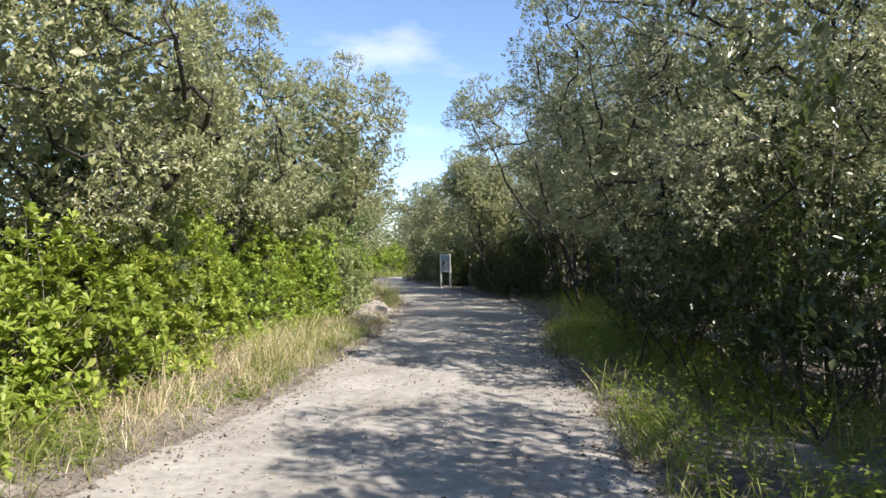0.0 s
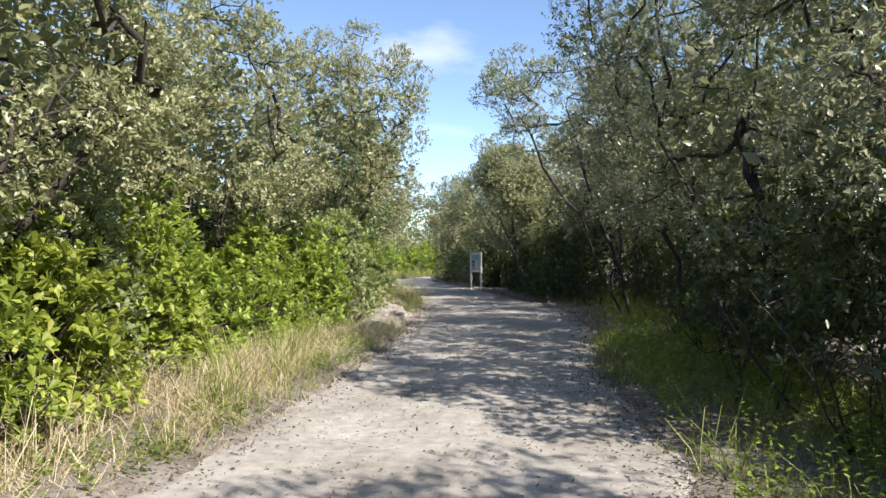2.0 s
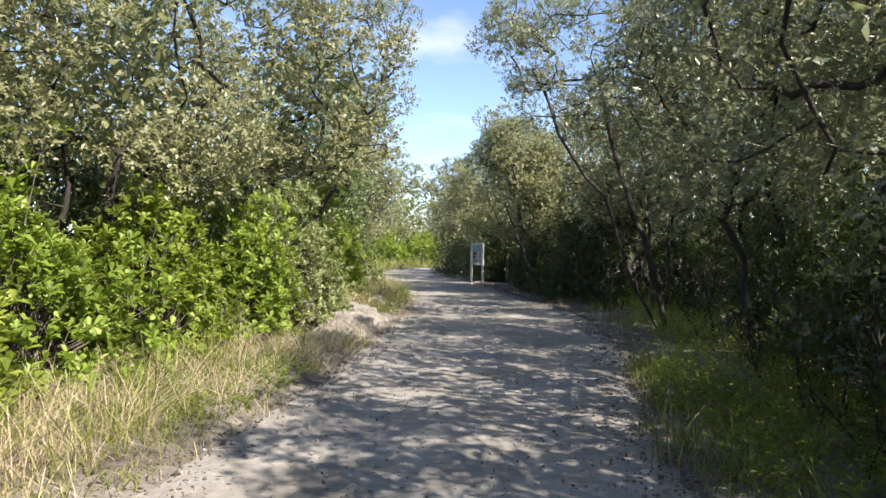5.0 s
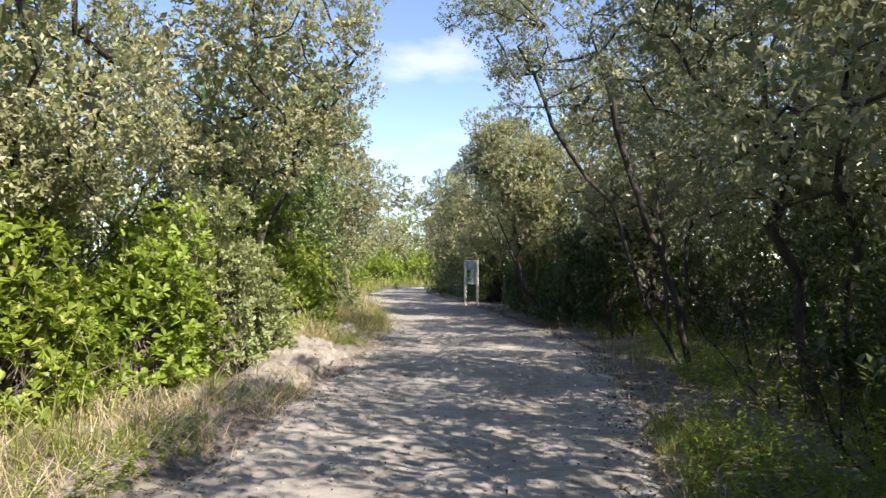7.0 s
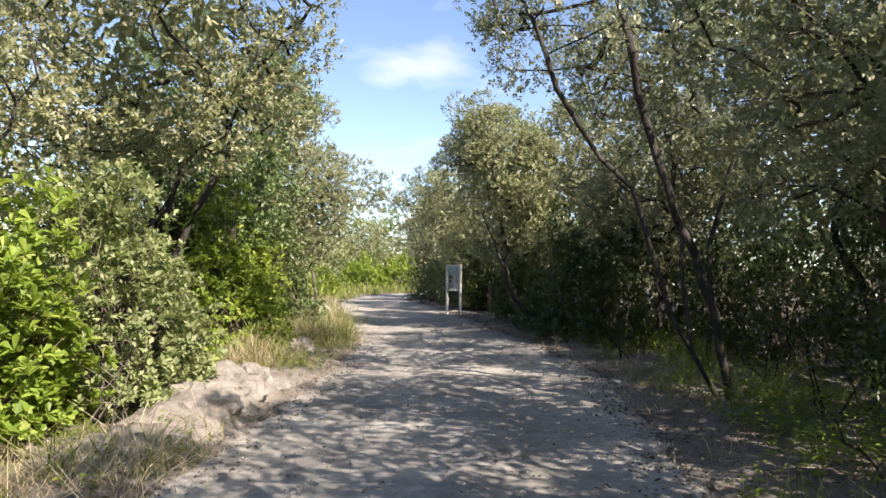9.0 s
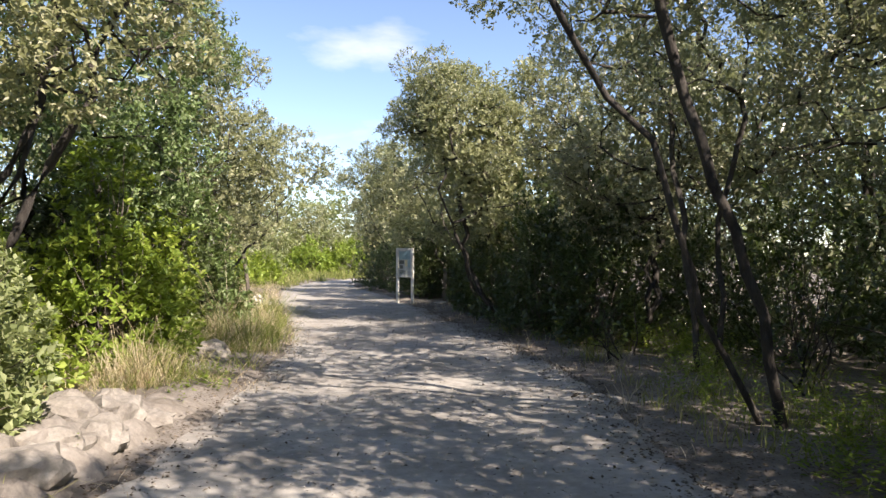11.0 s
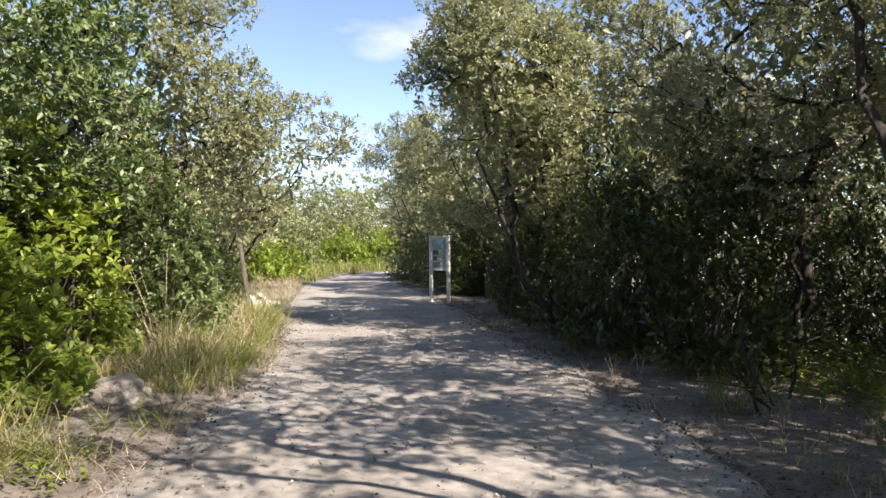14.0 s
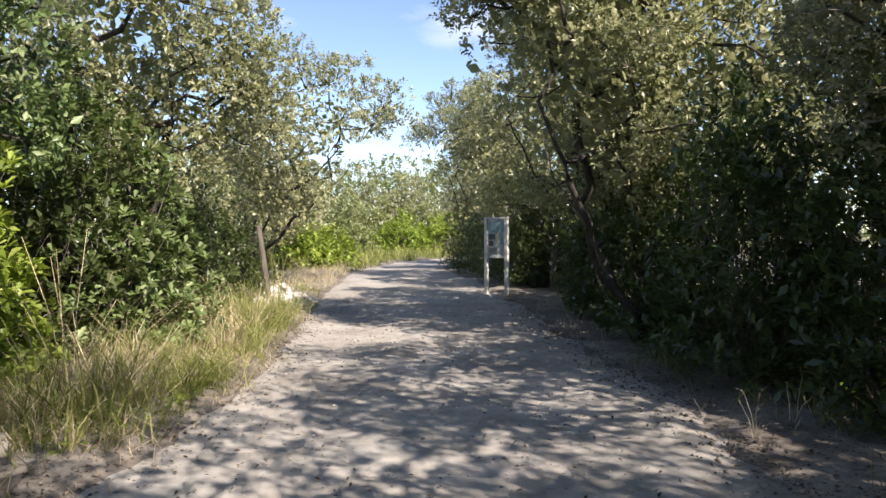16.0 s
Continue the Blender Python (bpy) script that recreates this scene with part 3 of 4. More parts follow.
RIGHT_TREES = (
    # 41 and 42 stand unseen behind the start, added for their shade
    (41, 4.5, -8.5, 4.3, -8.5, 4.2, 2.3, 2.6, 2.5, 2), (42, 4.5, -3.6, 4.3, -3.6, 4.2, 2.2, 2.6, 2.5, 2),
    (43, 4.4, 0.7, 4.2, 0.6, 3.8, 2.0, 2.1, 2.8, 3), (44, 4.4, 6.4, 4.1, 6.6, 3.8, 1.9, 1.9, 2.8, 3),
    # 57 and 59 are added to close sunlit gaps over the trail
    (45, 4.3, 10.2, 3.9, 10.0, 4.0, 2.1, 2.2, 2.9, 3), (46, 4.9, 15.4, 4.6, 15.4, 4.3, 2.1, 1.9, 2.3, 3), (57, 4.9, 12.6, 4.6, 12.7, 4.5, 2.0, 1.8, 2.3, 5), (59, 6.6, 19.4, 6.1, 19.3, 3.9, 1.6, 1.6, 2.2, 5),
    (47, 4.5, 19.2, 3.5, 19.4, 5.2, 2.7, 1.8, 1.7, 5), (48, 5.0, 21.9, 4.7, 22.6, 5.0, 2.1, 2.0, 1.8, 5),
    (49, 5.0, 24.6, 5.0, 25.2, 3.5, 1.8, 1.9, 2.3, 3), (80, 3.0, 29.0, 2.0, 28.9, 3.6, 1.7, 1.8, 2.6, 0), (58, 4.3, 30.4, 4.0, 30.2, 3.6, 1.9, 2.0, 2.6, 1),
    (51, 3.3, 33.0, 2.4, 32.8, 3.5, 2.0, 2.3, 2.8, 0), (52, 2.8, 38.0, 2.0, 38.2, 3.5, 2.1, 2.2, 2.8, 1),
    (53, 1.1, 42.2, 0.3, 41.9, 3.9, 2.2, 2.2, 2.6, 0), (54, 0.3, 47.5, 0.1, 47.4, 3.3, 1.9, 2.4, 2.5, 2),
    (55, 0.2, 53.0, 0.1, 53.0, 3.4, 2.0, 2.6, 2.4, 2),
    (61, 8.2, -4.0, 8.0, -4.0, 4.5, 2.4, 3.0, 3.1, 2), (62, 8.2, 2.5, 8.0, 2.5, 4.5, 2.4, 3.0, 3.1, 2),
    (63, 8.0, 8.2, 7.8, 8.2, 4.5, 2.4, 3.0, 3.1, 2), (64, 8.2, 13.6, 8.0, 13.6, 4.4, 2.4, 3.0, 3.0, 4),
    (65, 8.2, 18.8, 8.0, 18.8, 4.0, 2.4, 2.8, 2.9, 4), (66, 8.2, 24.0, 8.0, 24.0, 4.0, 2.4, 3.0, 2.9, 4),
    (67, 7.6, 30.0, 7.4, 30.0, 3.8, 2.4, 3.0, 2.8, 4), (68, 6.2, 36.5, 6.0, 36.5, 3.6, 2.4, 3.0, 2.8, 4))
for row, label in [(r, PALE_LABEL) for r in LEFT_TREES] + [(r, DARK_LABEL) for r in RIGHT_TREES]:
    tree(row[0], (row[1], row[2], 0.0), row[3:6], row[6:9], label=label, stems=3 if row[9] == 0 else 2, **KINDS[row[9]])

# ---- shrubs on the sunny side ----
SHRUBS = ((101, -4.1, 0.6, 1.3, 1.4, 1.6), (102, -4.0, 3.2, 1.3, 1.4, 1.6), (103, -3.9, 5.6, 1.3, 1.4, 1.8), (104, -3.8, 7.7, 1.3, 1.3, 1.7),
          (105, -3.8, 10.1, 1.4, 1.5, 1.9), (106, -4.0, 12.2, 1.5, 1.5, 2.4), (107, -3.6, 14.2, 1.4, 1.4, 2.2), (108, -3.0, 16.2, 1.1, 1.2, 2.1),
          (111, -2.9, 22.6, 1.25, 1.3, 2.6), (110, -3.6, 20.6, 1.1, 1.2, 1.8), (112, -3.4, 24.9, 1.3, 1.3, 2.5))
for s, x, y, rx, ry, h in SHRUBS:
    shrub(s, (x, y, 0.05), (rx, ry, h), count=1000)
for s, x, y, rx, ry, h in ((113, -3.3, 27.4, 1.2, 1.3, 2.7), (114, -4.2, 30.2, 1.2, 1.4, 2.2)):
    shrub(s, (x, y, 0.05), (rx, ry, h), count=900, material=M_MIDGREEN, label="tall mid-green shrub at the edge of the trail")
for s, x, y, rx, ry, h in ((109, -2.6, 18.0, 1.15, 1.3, 2.25), (121, -4.3, 8.9, 1.0, 1.0, 2.8), (122, -3.3, 19.5, 1.0, 1.0, 1.6)):
    shrub(s, (x, y, 0.05), (rx, ry, h), count=2100, length=0.085, width=0.052, shape="lance", material=M_PALE, label="rounded shrub with pale olive-green leaves")
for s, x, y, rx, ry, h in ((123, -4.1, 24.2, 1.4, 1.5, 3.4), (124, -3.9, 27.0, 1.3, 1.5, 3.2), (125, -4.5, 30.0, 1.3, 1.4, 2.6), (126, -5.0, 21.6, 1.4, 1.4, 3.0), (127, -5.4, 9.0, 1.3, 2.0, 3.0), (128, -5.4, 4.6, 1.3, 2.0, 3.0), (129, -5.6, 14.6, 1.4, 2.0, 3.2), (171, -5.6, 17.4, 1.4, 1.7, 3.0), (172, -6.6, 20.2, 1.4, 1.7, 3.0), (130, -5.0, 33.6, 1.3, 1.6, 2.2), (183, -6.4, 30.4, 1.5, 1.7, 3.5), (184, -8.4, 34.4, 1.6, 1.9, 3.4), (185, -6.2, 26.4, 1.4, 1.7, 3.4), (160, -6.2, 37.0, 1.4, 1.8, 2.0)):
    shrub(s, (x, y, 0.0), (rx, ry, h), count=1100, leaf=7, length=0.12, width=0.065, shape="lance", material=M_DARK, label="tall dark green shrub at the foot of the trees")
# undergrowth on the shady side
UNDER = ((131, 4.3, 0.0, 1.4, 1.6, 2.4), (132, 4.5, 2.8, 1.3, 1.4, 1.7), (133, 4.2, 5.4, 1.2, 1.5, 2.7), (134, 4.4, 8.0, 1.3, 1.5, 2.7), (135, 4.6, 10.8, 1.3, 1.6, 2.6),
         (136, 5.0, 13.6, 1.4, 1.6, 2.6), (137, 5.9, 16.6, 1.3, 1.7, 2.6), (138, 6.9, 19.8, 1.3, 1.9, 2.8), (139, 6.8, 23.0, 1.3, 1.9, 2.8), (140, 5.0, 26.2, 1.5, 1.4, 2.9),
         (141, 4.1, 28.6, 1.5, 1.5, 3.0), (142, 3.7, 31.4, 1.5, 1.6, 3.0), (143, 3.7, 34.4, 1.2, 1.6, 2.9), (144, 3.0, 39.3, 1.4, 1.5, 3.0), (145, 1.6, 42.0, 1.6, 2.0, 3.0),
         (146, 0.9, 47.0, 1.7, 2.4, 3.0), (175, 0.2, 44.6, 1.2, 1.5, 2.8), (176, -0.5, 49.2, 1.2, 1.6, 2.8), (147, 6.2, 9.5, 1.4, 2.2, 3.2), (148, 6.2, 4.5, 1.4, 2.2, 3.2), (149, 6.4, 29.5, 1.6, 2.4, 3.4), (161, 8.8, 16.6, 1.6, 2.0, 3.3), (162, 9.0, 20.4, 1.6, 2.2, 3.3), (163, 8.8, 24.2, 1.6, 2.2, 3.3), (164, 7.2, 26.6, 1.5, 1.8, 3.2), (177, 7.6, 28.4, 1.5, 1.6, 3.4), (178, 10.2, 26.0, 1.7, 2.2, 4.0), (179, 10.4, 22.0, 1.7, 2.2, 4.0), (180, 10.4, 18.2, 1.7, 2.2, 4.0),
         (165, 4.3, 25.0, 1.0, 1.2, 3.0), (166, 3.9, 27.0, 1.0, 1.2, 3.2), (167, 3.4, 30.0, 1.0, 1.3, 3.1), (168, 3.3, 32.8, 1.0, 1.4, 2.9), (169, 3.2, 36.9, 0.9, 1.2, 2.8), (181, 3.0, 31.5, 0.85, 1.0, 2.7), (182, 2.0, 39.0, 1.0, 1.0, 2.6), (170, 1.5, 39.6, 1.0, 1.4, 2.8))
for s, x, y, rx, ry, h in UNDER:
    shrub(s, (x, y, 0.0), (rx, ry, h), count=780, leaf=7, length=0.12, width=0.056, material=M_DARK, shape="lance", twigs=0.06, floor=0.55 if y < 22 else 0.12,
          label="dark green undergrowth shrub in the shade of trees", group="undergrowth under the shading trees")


def bare_shrub(seed, x, y, height, count):
    """Leafless grey stems that fork once or twice."""
    rng = np.random.default_rng(seed)
    e = new("bare_shrub")
    e.location = (x, y, 0.0)
    for k in range(count):
        foot = np.array([*rng.normal(0, 0.22, 2), -0.05])
        lean = np.array([*rng.normal(0, 0.35, 2), 1.0]) * height * rng.uniform(0.6, 1.1)
        u = np.linspace(0, 1, 8)[:, None]
        main = foot + lean * u + np.cumsum(rng.normal(0, 0.025, (8, 3)), 0)
        lines = [(main, np.linspace(0.014, 0.004, 8) * rng.uniform(0.7, 1.4))]
        for q in range(4):
            a = main[rng.integers(2, 7)]
            v = np.array([*rng.normal(0, 0.6, 2), rng.uniform(0.1, 0.8)]) * height * rng.uniform(0.2, 0.45)
            w = np.linspace(0, 1, 5)[:, None]
            lines.append((a + v * w + np.cumsum(rng.normal(0, 0.015, (5, 3)), 0) * w, np.linspace(0.006, 0.002, 5)))
        # right of the trail the darker bark puts the shade into the stems' colour
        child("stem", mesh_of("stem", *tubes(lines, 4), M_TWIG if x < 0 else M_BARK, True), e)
    return tagged(e, "leafless bare shrub of thin grey stems", "shrub", "bare shrubs")


for k, (x, y, hh, n) in enumerate(((3.35, 4.6, 1.1, 7), (3.5, 6.4, 1.3, 8), (3.45, 8.2, 1.2, 8), (3.6, 9.9, 1.2, 8), (3.95, 11.6, 0.9, 7), (4.1, 13.3, 0.9, 7), (4.5, 15.2, 0.9, 6), (5.3, 18.0, 1.3, 6), (5.6, 21.0, 1.3, 6),
                                   (4.2, 23.4, 1.0, 5), (-2.35, 24.2, 0.8, 3), (-2.2, 16.9, 0.8, 3), (-2.75, 9.0, 0.7, 3), (-2.5, 14.7, 0.9, 5), (-2.9, 6.6, 0.7, 4))):
    bare_shrub(400 + k, x, y, hh, n)
# shrubs where the trail bends out of sight
FAR_BEND = ((151, -6.9, 48.0, 1.4, 2.0, 1.5, 0), (152, -9.0, 53.0, 1.8, 2.2, 2.6, 1), (153, -6.6, 67.5, 2.2, 1.8, 2.5, 0), (154, -10.2, 66.0, 2.4, 2.0, 3.4, 1), (155, -3.0, 68.5, 2.4, 2.0, 2.7, 0),
            (156, -13.5, 64.0, 2.6, 2.2, 3.6, 1), (157, -11.0, 59.0, 2.0, 2.2, 3.0, 1), (158, 3.2, 69.0, 2.6, 2.2, 2.9, 0), (159, -8.6, 69.5, 2.2, 2.0, 3.6, 1), (173, -4.8, 71.0, 2.4, 2.0, 3.9, 1), (174, -0.4, 70.5, 2.4, 2.0, 3.6, 1))
for s, x, y, rx, ry, h, pale in FAR_BEND:
    shrub(s, (x, y, 0.0), (rx, ry, h), count=800, leaf=6, length=0.22, width=0.13, shape="lance", material=M_PALE if pale else M_SHRUB,
          label="tall pale olive shrub at the far bend" if pale else "sunlit bright green shrub at the far bend", group="shrubs at the far bend")


def far_woods():
    """The low tree line beyond the bend and all round."""
    rng = np.random.default_rng(7)
    c = []
    for k in range(230):
        x, y = rng.uniform(-36, 18), rng.uniform(75, 88)
        h = 6.0 + 1.6 * wave(x, y, 0.12, 9)
        c += [(x + rng.normal(0, 0.8), y + rng.normal(0, 0.8), z) for z in np.linspace(1.0, h, 5)]
    for k in range(230):
        side = rng.choice((-1, 1))
        x, y = side * rng.uniform(11.5, 18), rng.uniform(-22, 66)
        c += [(x + rng.normal(0, 0.6), y + rng.normal(0, 0.6), z) for z in np.linspace(0.8, 5.2, 4)]
    for k in range(40):
        x, y = rng.uniform(-14, 14), rng.uniform(-30, -24)
        c += [(x, y, z) for z in np.linspace(0.8, 5.4, 3)]
    c = np.array(c)
    pos, ax, nrm, L, W, _ = sprays(rng, c, np.full(len(c), 1.05), 10, 5, 0.36, 0.20, np.array([0, 30.0, -40]))
    V, F = leaves(pos, ax, nrm, L, W)
    tagged(new("distant_woods", mesh_of("distant_woods", V, F, M_PALE)), "low distant woods of pale green crowns", "woods", kind="stuff")


far_woods()


# ---- verges ----
def scatter(rng, count, y0, y1, left, lo, hi, power=1.0):
    """Places in a strip lo to hi metres outside one edge of the trail, patchy."""
    y = rng.uniform(y0, y1, count)
    off = lo + (hi - lo) * rng.random(count) ** power
    x = left_edge(y) - off if left else right_edge(y) + off
    return np.stack([x, y, np.full(count, -0.03)], 1)


def tufts(rng, p, n, r):
    """n blades round each place."""
    q = np.repeat(p, n, 0)
    q[:, :2] += rng.normal(0, 1, (len(q), 2)) * np.repeat(rng.uniform(0.4, 1.2, len(p)), n)[:, None] * r
    return q


def patchy(rng, p, s, cut, k):
    n = np.array([noise.noise(Vector((a * s, b * s, k * 3.1))) for a, b, _ in p])
    return p[n + rng.normal(0, 0.12, len(p)) > cut]


def grass(name, seed, p, each, h, w, lean, material, label):
    rng = np.random.default_rng(seed)
    k = len(p)
    tall = np.repeat(rng.lognormal(-0.15, 0.4, k // each + 1), each)[:k]
    V, Q, T = blades(p, tall * rng.uniform(0.4, 1.2, k) * h, rng.uniform(0.1, 1.0, k) * lean, rng.uniform(0.7, 1.3, k) * w, rng)
    return tagged(new(name, mesh_of(name, V, [Q, T], material)), label, "grass", kind="stuff")


rng = np.random.default_rng(3)


def clear(q):
    """Leaves the stony bank and the bare sand beside it free."""
    bare = (q[:, 0] > -2.3) & (q[:, 1] > 16.6) & (q[:, 1] < 20.6) & (q[:, 0] < left_edge(q[:, 1]) + 0.1)
    bare |= (q[:, 0] > -2.2) & (q[:, 1] > 21.8) & (q[:, 1] < 23.5) & (q[:, 0] < 0)
    bare |= (q[:, 0] > -3.7) & (q[:, 0] < -2.3) & (q[:, 1] > 31.6) & (q[:, 1] < 34.2)
    return q[~bare | (rng.random(len(q)) < 0.12)]


q = np.concatenate([patchy(rng, scatter(rng, 1900, -2, 26, True, 0.1, 2.2, 0.9), 0.6, 0.0, 1), patchy(rng, scatter(rng, 420, 26, 46, True, 0.0, 1.6), 0.8, -0.1, 1)])
grass("dry_grass", 4, tufts(rng, clear(q), 16, 0.10), 16, 0.33, 0.006, 1.9, M_STRAW, "dry straw-coloured grass on the sunny verge")
q = np.concatenate([patchy(rng, scatter(rng, 1500, -2, 26, True, 0.0, 2.4, 1.0), 0.6, 0.0, 2), patchy(rng, scatter(rng, 800, 26, 64, True, 0.0, 3.4), 0.6, -0.25, 2)])
grass("green_grass", 5, tufts(rng, clear(q), 16, 0.12), 16, 0.23, 0.008, 1.5, M_GRASS, "green grass mixed with straw on the verge")
q = np.concatenate([patchy(rng, scatter(rng, 900, -2, 15, False, 0.0, 2.2), 0.8, -0.2, 3), patchy(rng, scatter(rng, 420, 15, 28, False, 0.3, 3.2), 0.9, 0.0, 3)])
grass("shade_grass", 6, tufts(rng, q, 15, 0.11), 15, 0.28, 0.008, 1.2, M_GRASS, "thin green grass in the shade of the trees")
q = patchy(rng, scatter(rng, 500, 8, 36, False, -0.1, 2.4), 0.9, 0.05, 4)
grass("dry_stalks", 8, tufts(rng, q, 5, 0.06), 5, 0.24, 0.005, 0.9, M_STRAW, "sparse dry stalks under the trees")
q = patchy(rng, scatter(rng, 2400, -2, 34, True, -0.2, 2.0), 0.9, -0.2, 7)
grass("short_straw", 9, tufts(rng, clear(q), 7, 0.12), 7, 0.09, 0.006, 2.0, M_STRAW, "short flattened straw over the verge")


q = np.stack([rng.uniform(-14, 3, 2000), rng.uniform(46, 68, 2000), np.full(2000, -0.02)], 1)
q = q[(q[:, 0] < left_edge(q[:, 1])) | (q[:, 1] > 63.8)]
grass("meadow_grass", 10, tufts(rng, q, 9, 0.25), 9, 0.55, 0.03, 0.9, M_GRASS, "sunlit green grass beyond the bend")


q = np.concatenate([patchy(rng, scatter(rng, 230, -2, 16, True, 0.5, 1.9), 0.5, 0.05, 8), scatter(rng, 210, 23.6, 31, True, 0.35, 1.5), scatter(rng, 45, 20.6, 22, True, 0.7, 1.6)])
grass("tall_straw", 11, tufts(rng, clear(q), 26, 0.09), 26, 0.43, 0.006, 1.2, M_STRAW, "tall clumps of dry straw-coloured grass")
q = np.concatenate([patchy(rng, scatter(rng, 300, -2, 16, True, 0.3, 1.9), 0.5, 0.0, 9), scatter(rng, 240, 23.4, 31.5, True, 0.15, 1.4), scatter(rng, 40, 20.6, 22, True, 0.5, 1.4)])
grass("tall_grass", 12, tufts(rng, clear(q), 26, 0.10), 26, 0.45, 0.008, 1.25, M_GRASS, "tall clumps of green grass beside the trail")


def herbs(name, seed, spots, height, label):
    """Low leafy weeds: leaves up many short stems."""
    rng = np.random.default_rng(seed)
    k, m = len(spots), 14
    h = rng.uniform(0.5, 1.2, k) * height
    lean = rng.normal(0, 0.22, (k, 3)) * np.array([1, 1, 0])
    u = np.tile(np.linspace(0.15, 1, m), k)[:, None]
    foot = np.repeat(spots, m, 0)
    H = np.repeat(h, m)[:, None]
    pos = foot + np.repeat(lean, m, 0) * u * u * H * 2 + np.array([[0, 0, 1.0]]) * u * H
    ang = rng.uniform(0, 6.28, (k * m, 1))
    ax = np.concatenate([np.cos(ang), np.sin(ang), rng.uniform(-0.1, 0.7, (k * m, 1))], 1)
    nrm = np.array([[0, 0, 1.0]]) + 0.3 * rng.normal(size=(k * m, 3))
    L = rng.uniform(0.6, 1.2, k * m) * 0.065 * (1.25 - 0.6 * u[:, 0])
    V, F = leaves(pos, ax, nrm, L, L * 0.42)
    return tagged(new(name, mesh_of(name, V, F, M_HERB)), label, "weeds", kind="stuff")


p = np.concatenate([patchy(rng, scatter(rng, 2800, 0, 15, False, 0.15, 2.4), 0.8, -0.15, 5), patchy(rng, scatter(rng, 1500, 15, 27, False, 0.7, 3.0), 0.8, 0.0, 5)])
herbs("shade_weeds", 21, p, 0.5, "leafy green weeds along the shaded verge")
p = np.concatenate([patchy(rng, scatter(rng, 3600, 0, 32, True, 0.1, 1.5), 0.9, 0.0, 6)])
herbs("sunny_weeds", 22, clear(p), 0.3, "leafy green weeds among the dry grass")


# ---- stones and litter ----
def stones(name, seed, p, size, material, label, category):
    rng = np.random.default_rng(seed)
    k = len(p)
    octa = np.array([(1, 0, 0), (0, 1, 0), (-1, 0, 0), (0, -1, 0), (0, 0, 0.7), (0, 0, -0.5)], float)
    tri = np.array([(0, 1, 4), (1, 2, 4), (2, 3, 4), (3, 0, 4), (1, 0, 5), (2, 1, 5), (3, 2, 5), (0, 3, 5)])
    s = size * rng.lognormal(0, 0.45, (k, 1, 1))
    V = octa[None] * rng.uniform(0.6, 1.3, (k, 6, 1)) * s
    a = rng.uniform(0, 6.28, k)
    R = np.stack([np.stack([np.cos(a), -np.sin(a), 0 * a], 1), np.stack([np.sin(a), np.cos(a), 0 * a], 1), np.stack([0 * a, 0 * a, 1 + 0 * a], 1)], 1)
    V = np.einsum("kij,kvj->kvi", R, V) + p[:, None]
    F = (np.arange(k)[:, None, None] * 6 + tri[None]).reshape(-1, 3)
    return tagged(new(name, mesh_of(name, V.reshape(-1, 3), F, material)), label, category, kind="stuff")


def on_trail(rng, count, y0, y1, edge=0.0):
    y = rng.uniform(y0, y1, count)
    a, b = left_edge(y), right_edge(y)
    u = rng.random(count)
    if edge:
        u = np.where(rng.random(count) < 0.5, u ** edge, 1 - u ** edge)
    return np.stack([a + (b - a) * u, y, np.full(count, 0.0)], 1)


stones("gravel", 31, np.concatenate([on_trail(rng, 4500, -1, 30), on_trail(rng, 4500, -1, 34, 3.5)]), 0.0065, M_GRAVEL, "loose pebbles over the trail", "gravel")


edge = [scatter(rng, 3600, 0, 32, False, -0.45, 0.5), scatter(rng, 2400, 0, 32, True, -0.4, 0.4)]
grit = np.concatenate(edge)
grit[:, 2] = 0.004
stones("edge_grit", 33, grit, 0.011, M_GRIT, "dark crumbs of soil and bark along the trail edge", "grit")


def litter():
    rng = np.random.default_rng(32)
    p = np.concatenate([on_trail(rng, 1500, -1, 32), on_trail(rng, 9000, 0, 36, 4.0), scatter(rng, 13000, 0, 36, False, -0.25, 3.0), scatter(rng, 2500, 2, 30, True, 0, 1.0)])
    k = len(p)
    p[:, 2] = np.where((p[:, 0] > left_edge(p[:, 1])) & (p[:, 0] < right_edge(p[:, 1])), 0.008, 0.06) + rng.uniform(0, 0.012, k)
    ax = ball(rng, k) * np.array([[1, 1, 0.25]])
    nr = np.array([[0, 0, 1.0]]) + 0.35 * rng.normal(size=(k, 3))
    L = rng.uniform(0.02, 0.05, k)
    V, F = leaves(p, ax, nr, L, L * 0.45)
    tagged(new("leaf_litter", mesh_of("leaf_litter", V, F, M_LITTER)), "brown dead leaves strewn beside the trail", "leaf litter", kind="stuff")


litter()


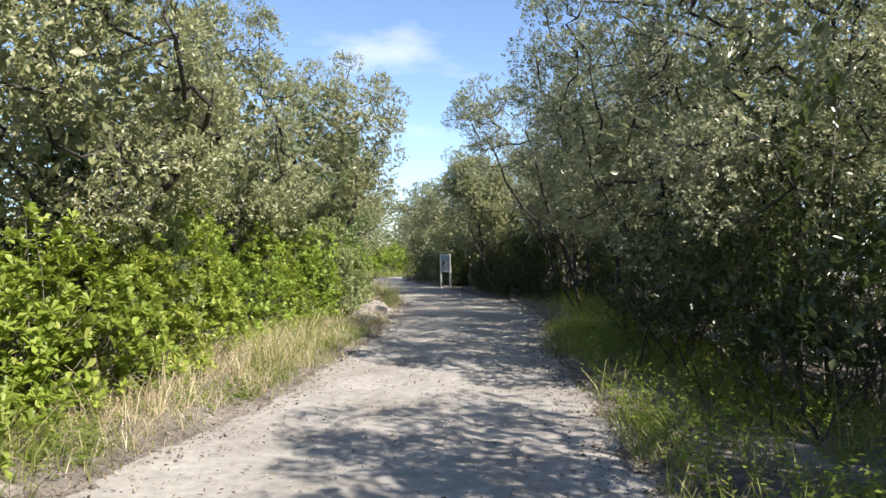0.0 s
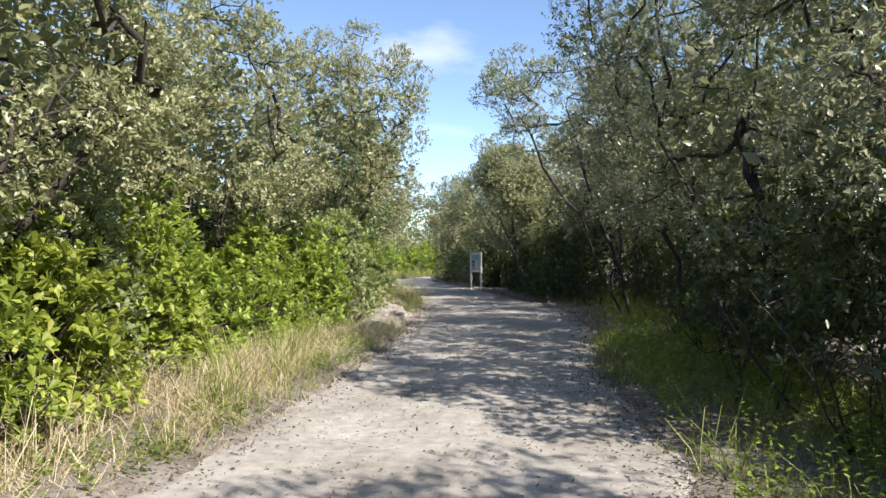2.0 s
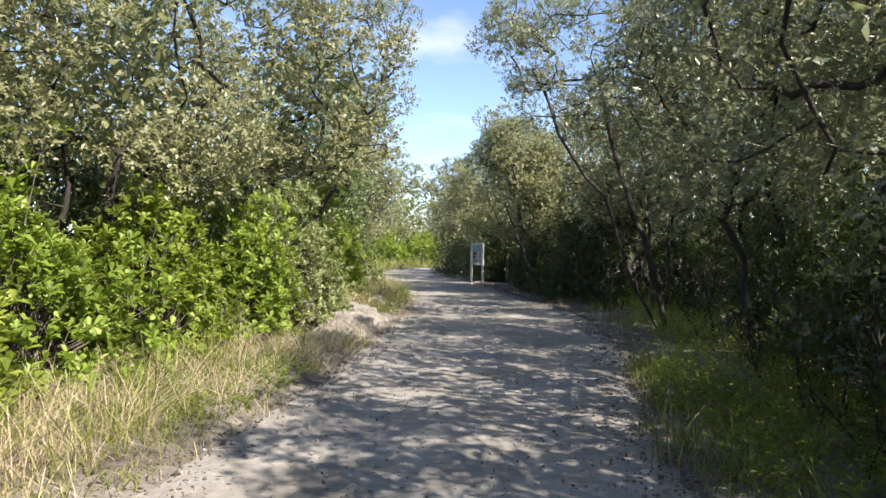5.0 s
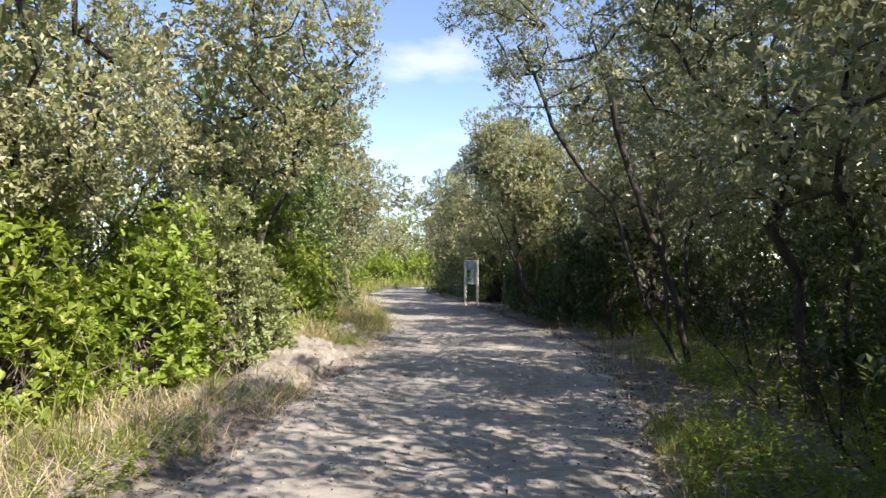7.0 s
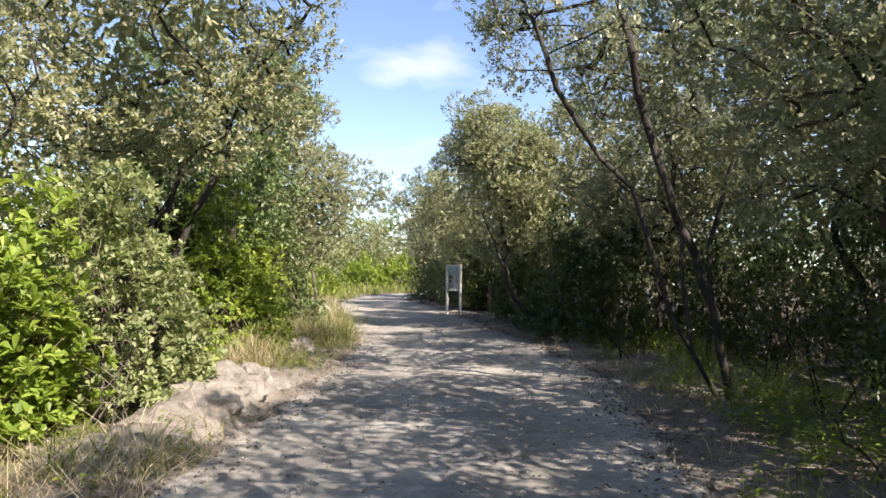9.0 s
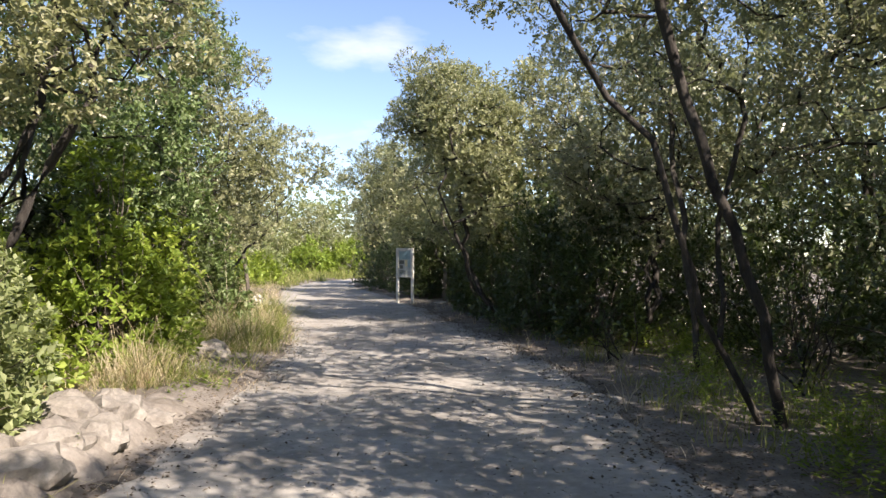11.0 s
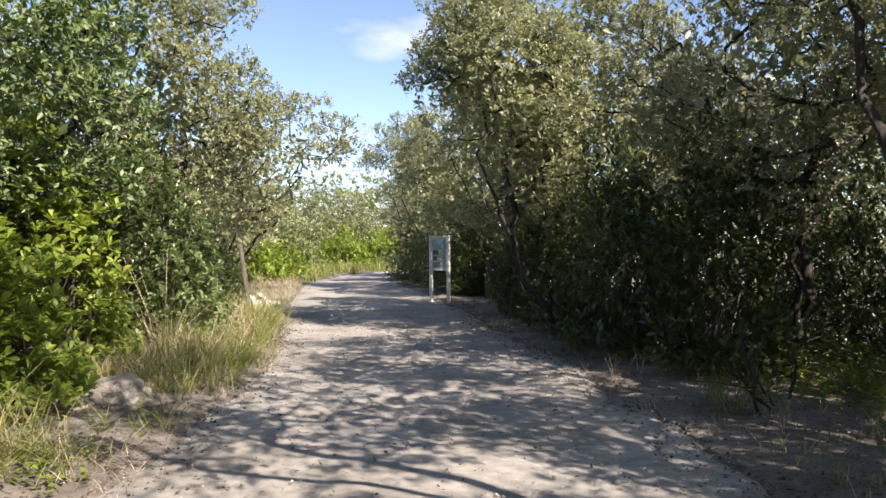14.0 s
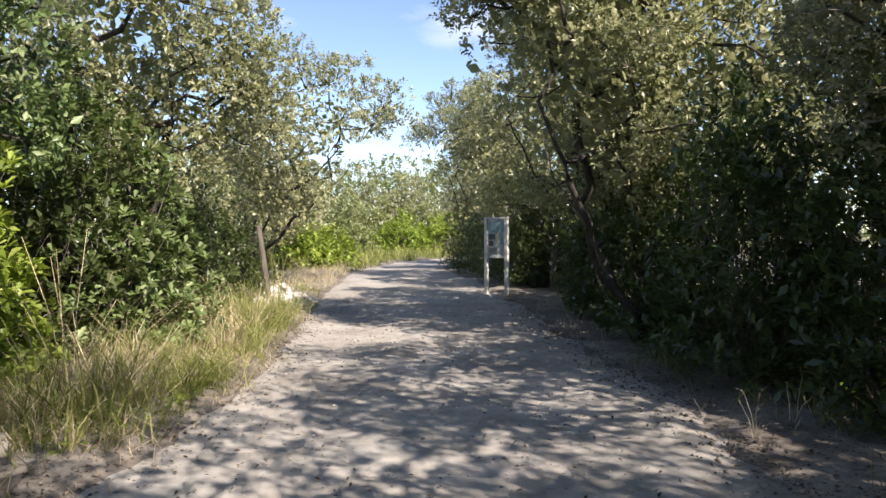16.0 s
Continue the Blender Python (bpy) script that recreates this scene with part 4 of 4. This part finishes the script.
def rubble_bank(y0, y1, off, half, height, label):
    """A low bank of pale sand and broken limestone beside the trail."""
    ys, us = np.linspace(y0, y1, 70), np.linspace(-1, 1, 24)
    V = []
    for y in ys:
        run = max(0.0, math.sin(math.pi * (y - y0) / (y1 - y0))) ** 0.6
        mid = float(left_edge(y)) - off + 0.12 * wave(3, y, 0.9, 21)
        for u in us:
            x = mid + u * half * (1 + 0.15 * wave(u, y, 1.7, 25))
            lump = 0.8 + 0.5 * wave(x, y, 2.2, 22) + 0.35 * wave(x, y, 5.5, 23) + 0.15 * wave(x, y, 13, 24)
            V.append((x, y, -0.09 + height * run * max(0.0, 1 - u * u) ** 0.8 * lump + 0.08 * (1 - abs(u) ** 3)))
    n, m = len(ys), len(us)
    i = (np.arange(n - 1)[:, None] * m + np.arange(m - 1)[None]).ravel()
    tagged(new("rubble_bank", mesh_of("rubble_bank", np.array(V), np.stack([i, i + 1, i + m + 1, i + m], 1), M_BANK, True)), label, "bank", kind="structure")


rubble_bank(15.2, 20.4, 0.55, 0.6, 0.38, "low bank of pale sand and limestone rubble")
rubble_bank(19.4, 24.6, 0.6, 0.9, 0.06, "flat spread of pale sand beside the trail")


def rock(seed, x, y, size, z=0.0, flat=0.65):
    rng = np.random.default_rng(seed)
    bm = bmesh.new()
    bmesh.ops.create_icosphere(bm, subdivisions=3, radius=1.0)
    sc = rng.uniform(0.7, 1.25, 3) * size * np.array([1, 1, flat])
    off = rng.uniform(0, 50, 3)
    for v in bm.verts:
        d = Vector(v.co)
        chip = noise.noise(d * 1.3 + Vector(off)) * 0.35 + noise.noise(d * 3.5 + Vector(off)) * 0.12
        d *= 1 + chip
        d = Vector([round(c * 3.2 + noise.noise(d * 2 + Vector(off)) * 0.6) / 3.2 * 0.45 + c * 0.55 for c in d])
        v.co = Vector((d.x * sc[0], d.y * sc[1], d.z * sc[2] + sc[2] * 0.45))
    me = bpy.data.meshes.new("rock")
    bm.to_mesh(me)
    bm.free()
    me.materials.append(M_ROCK)
    ob = new("rock", me)
    ob.matrix_world = pose(x, y, z, 0, 0, math.degrees(rng.uniform(0, 6)))
    return tagged(ob, "pale limestone rock half sunk in the verge", "rock", "rocks on the sunny verge")


ROCKS = ((-1.5, 16.6, 0.2, 0.04), (-1.3, 17.2, 0.25, 0.08), (-1.6, 17.5, 0.2, 0.1), (-1.42, 17.9, 0.27, 0.1), (-1.2, 18.3, 0.2, 0.06), (-1.55, 18.5, 0.24, 0.1), (-1.35, 18.9, 0.22, 0.08),
         (-1.75, 18.1, 0.17, 0.06), (-1.15, 19.2, 0.15, 0.02), (-1.85, 15.6, 0.16, 0.0), (-1.65, 14.9, 0.13, 0.0), (-2.0, 16.4, 0.15, 0.0), (-1.75, 23.4, 0.38, 0.0), (-2.15, 23.1, 0.30, 0.0), (-1.5, 23.0, 0.16, 0.0),
         (-2.6, 3.3, 0.14, -0.02), (-1.9, 19.9, 0.14, 0.0), (-1.75, 24.4, 0.13, 0.0))
for k, (x, y, s, z) in enumerate(ROCKS):
    rock(200 + k, x, y, s * (1.2 if k < 9 else 0.85), z * (1.3 if k < 9 else 0.8))


def stone_heap(x, y, radius, height):
    """A heap of small broken limestone."""
    rng = np.random.default_rng(77)
    n = 420
    a, u = rng.uniform(0, 6.28, n), np.sqrt(rng.random(n))
    p = np.stack([x + radius * u * np.cos(a), y + 1.2 * radius * u * np.sin(a), height * (1 - u) * rng.uniform(0.75, 1.0, n) + 0.02], 1)
    stones("stone_heap", 78, p, 0.06, M_CHIPS, "heap of pale broken limestone at the trail edge", "stones")


stone_heap(-3.2, 33.4, 0.62, 0.42)


# ---- signboard and posts ----
def box(bm, cx, cy, cz, sx, sy, sz, bevel=0.006):
    r = bmesh.ops.create_cube(bm, size=1.0)
    for v in r["verts"]:
        v.co = Vector((cx + v.co.x * sx, cy + v.co.y * sy, cz + v.co.z * sz))
    if bevel:
        es = list({e for v in r["verts"] for e in v.link_edges})
        bmesh.ops.bevel(bm, geom=es, offset=bevel, segments=2, affect="EDGES", profile=0.6)


def signboard(x, y, turn):
    """Two painted posts with a framed printed panel between them; its front looks along -y before the turn."""
    e = new("signboard")
    e.matrix_world = pose(x, y, -0.02, 0, 0, turn)
    w, top = 0.62, 1.8
    for s in (-1, 1):
        bm = bmesh.new()
        box(bm, s * w / 2, 0, top / 2 - 0.1, 0.085, 0.07, top + 0.2)
        part("post", bm, M_PAINT, e, "flaking white painted post")
    bm = bmesh.new()
    box(bm, 0, 0.0, 1.33, w - 0.09, 0.018, 0.86, 0.003)
    panel = part("panel", bm, M_PANEL, e, "faded printed panel")
    for n, cz, sx, sz, cx in (("top_rail", 1.775, w - 0.087, 0.045, 0), ("bottom_rail", 0.89, w - 0.087, 0.05, 0)):
        bm = bmesh.new()
        box(bm, cx, -0.004, cz, sx, 0.04, sz, 0.004)
        part(n, bm, M_PAINT, e)
    prints = (("map_print", M_TEAL, 0.0, 1.57, 0.46, 0.26), ("title_print", M_PAINT, -0.09, 1.725, 0.24, 0.03), ("photo_print", M_INK, -0.13, 1.35, 0.2, 0.13),
              ("drawing_print", M_INK, -0.15, 1.2, 0.13, 0.12), ("ochre_print", M_OCHRE, 0.05, 1.32, 0.11, 0.2), ("leaf_print", M_TEAL, 0.17, 1.3, 0.08, 0.24))
    for n, mt, cx, cz, sx, sz in prints:
        bm = bmesh.new()
        box(bm, cx, -0.0112, cz, sx, 0.004, sz, 0)
        part(n, bm, mt, panel)
    for k in range(6):
        bm = bmesh.new()
        box(bm, -0.1 + 0.01 * (k % 2), -0.0112, 1.08 - 0.022 * k, 0.26 - 0.03 * (k % 3), 0.004, 0.008, 0)
        part("text_bar", bm, M_INK, panel)
    return tagged(e, "white painted two-post signboard with a faded printed panel", "signboard")


signboard(0.9, 36.2, -40)


def wood_post(x, y, h, r, tilt_x, tilt_y, label, square=False):
    bm = bmesh.new()
    seg = 4 if square else 12
    rings = []
    rng = random.Random(int(x * 100) + 5)
    n = 12
    for k in range(n + 1):
        u = k / n
        rr = r * (1.08 - 0.12 * u)
        ring = []
        for q in range(seg):
            a = 2 * math.pi * (q + 0.5) / seg
            rad = rr * (1 + 0.06 * math.sin(3 * a + 2) + rng.uniform(-0.03, 0.03))
            ring.append(bm.verts.new((rad * math.cos(a), rad * math.sin(a), -0.15 + (h + 0.15) * u + (rng.uniform(-0.02, 0.02) if k == n else 0))))
        rings.append(ring)
    for a, b in zip(rings, rings[1:]):
        for q in range(seg):
            bm.faces.new((a[q], a[(q + 1) % seg], b[(q + 1) % seg], b[q]))
    bm.faces.new(rings[-1])
    me = bpy.data.meshes.new("wooden_post")
    bm.to_mesh(me)
    bm.free()
    me.materials.append(M_POST)
    ob = new("wooden_post", me)
    ob.matrix_world = pose(x, y, 0, tilt_x, tilt_y, 0)
    return tagged(ob, label, "post")


wood_post(-3.3, 33.0, 1.58, 0.05, 0, -8, "weathered wooden post leaning at the edge of the trail")
wood_post(2.2, 37.0, 1.15, 0.085, 0, 2, "grey wooden post half hidden by the shrub", True)
rock(290, 2.0, 35.6, 0.26, 0.0, 0.3)
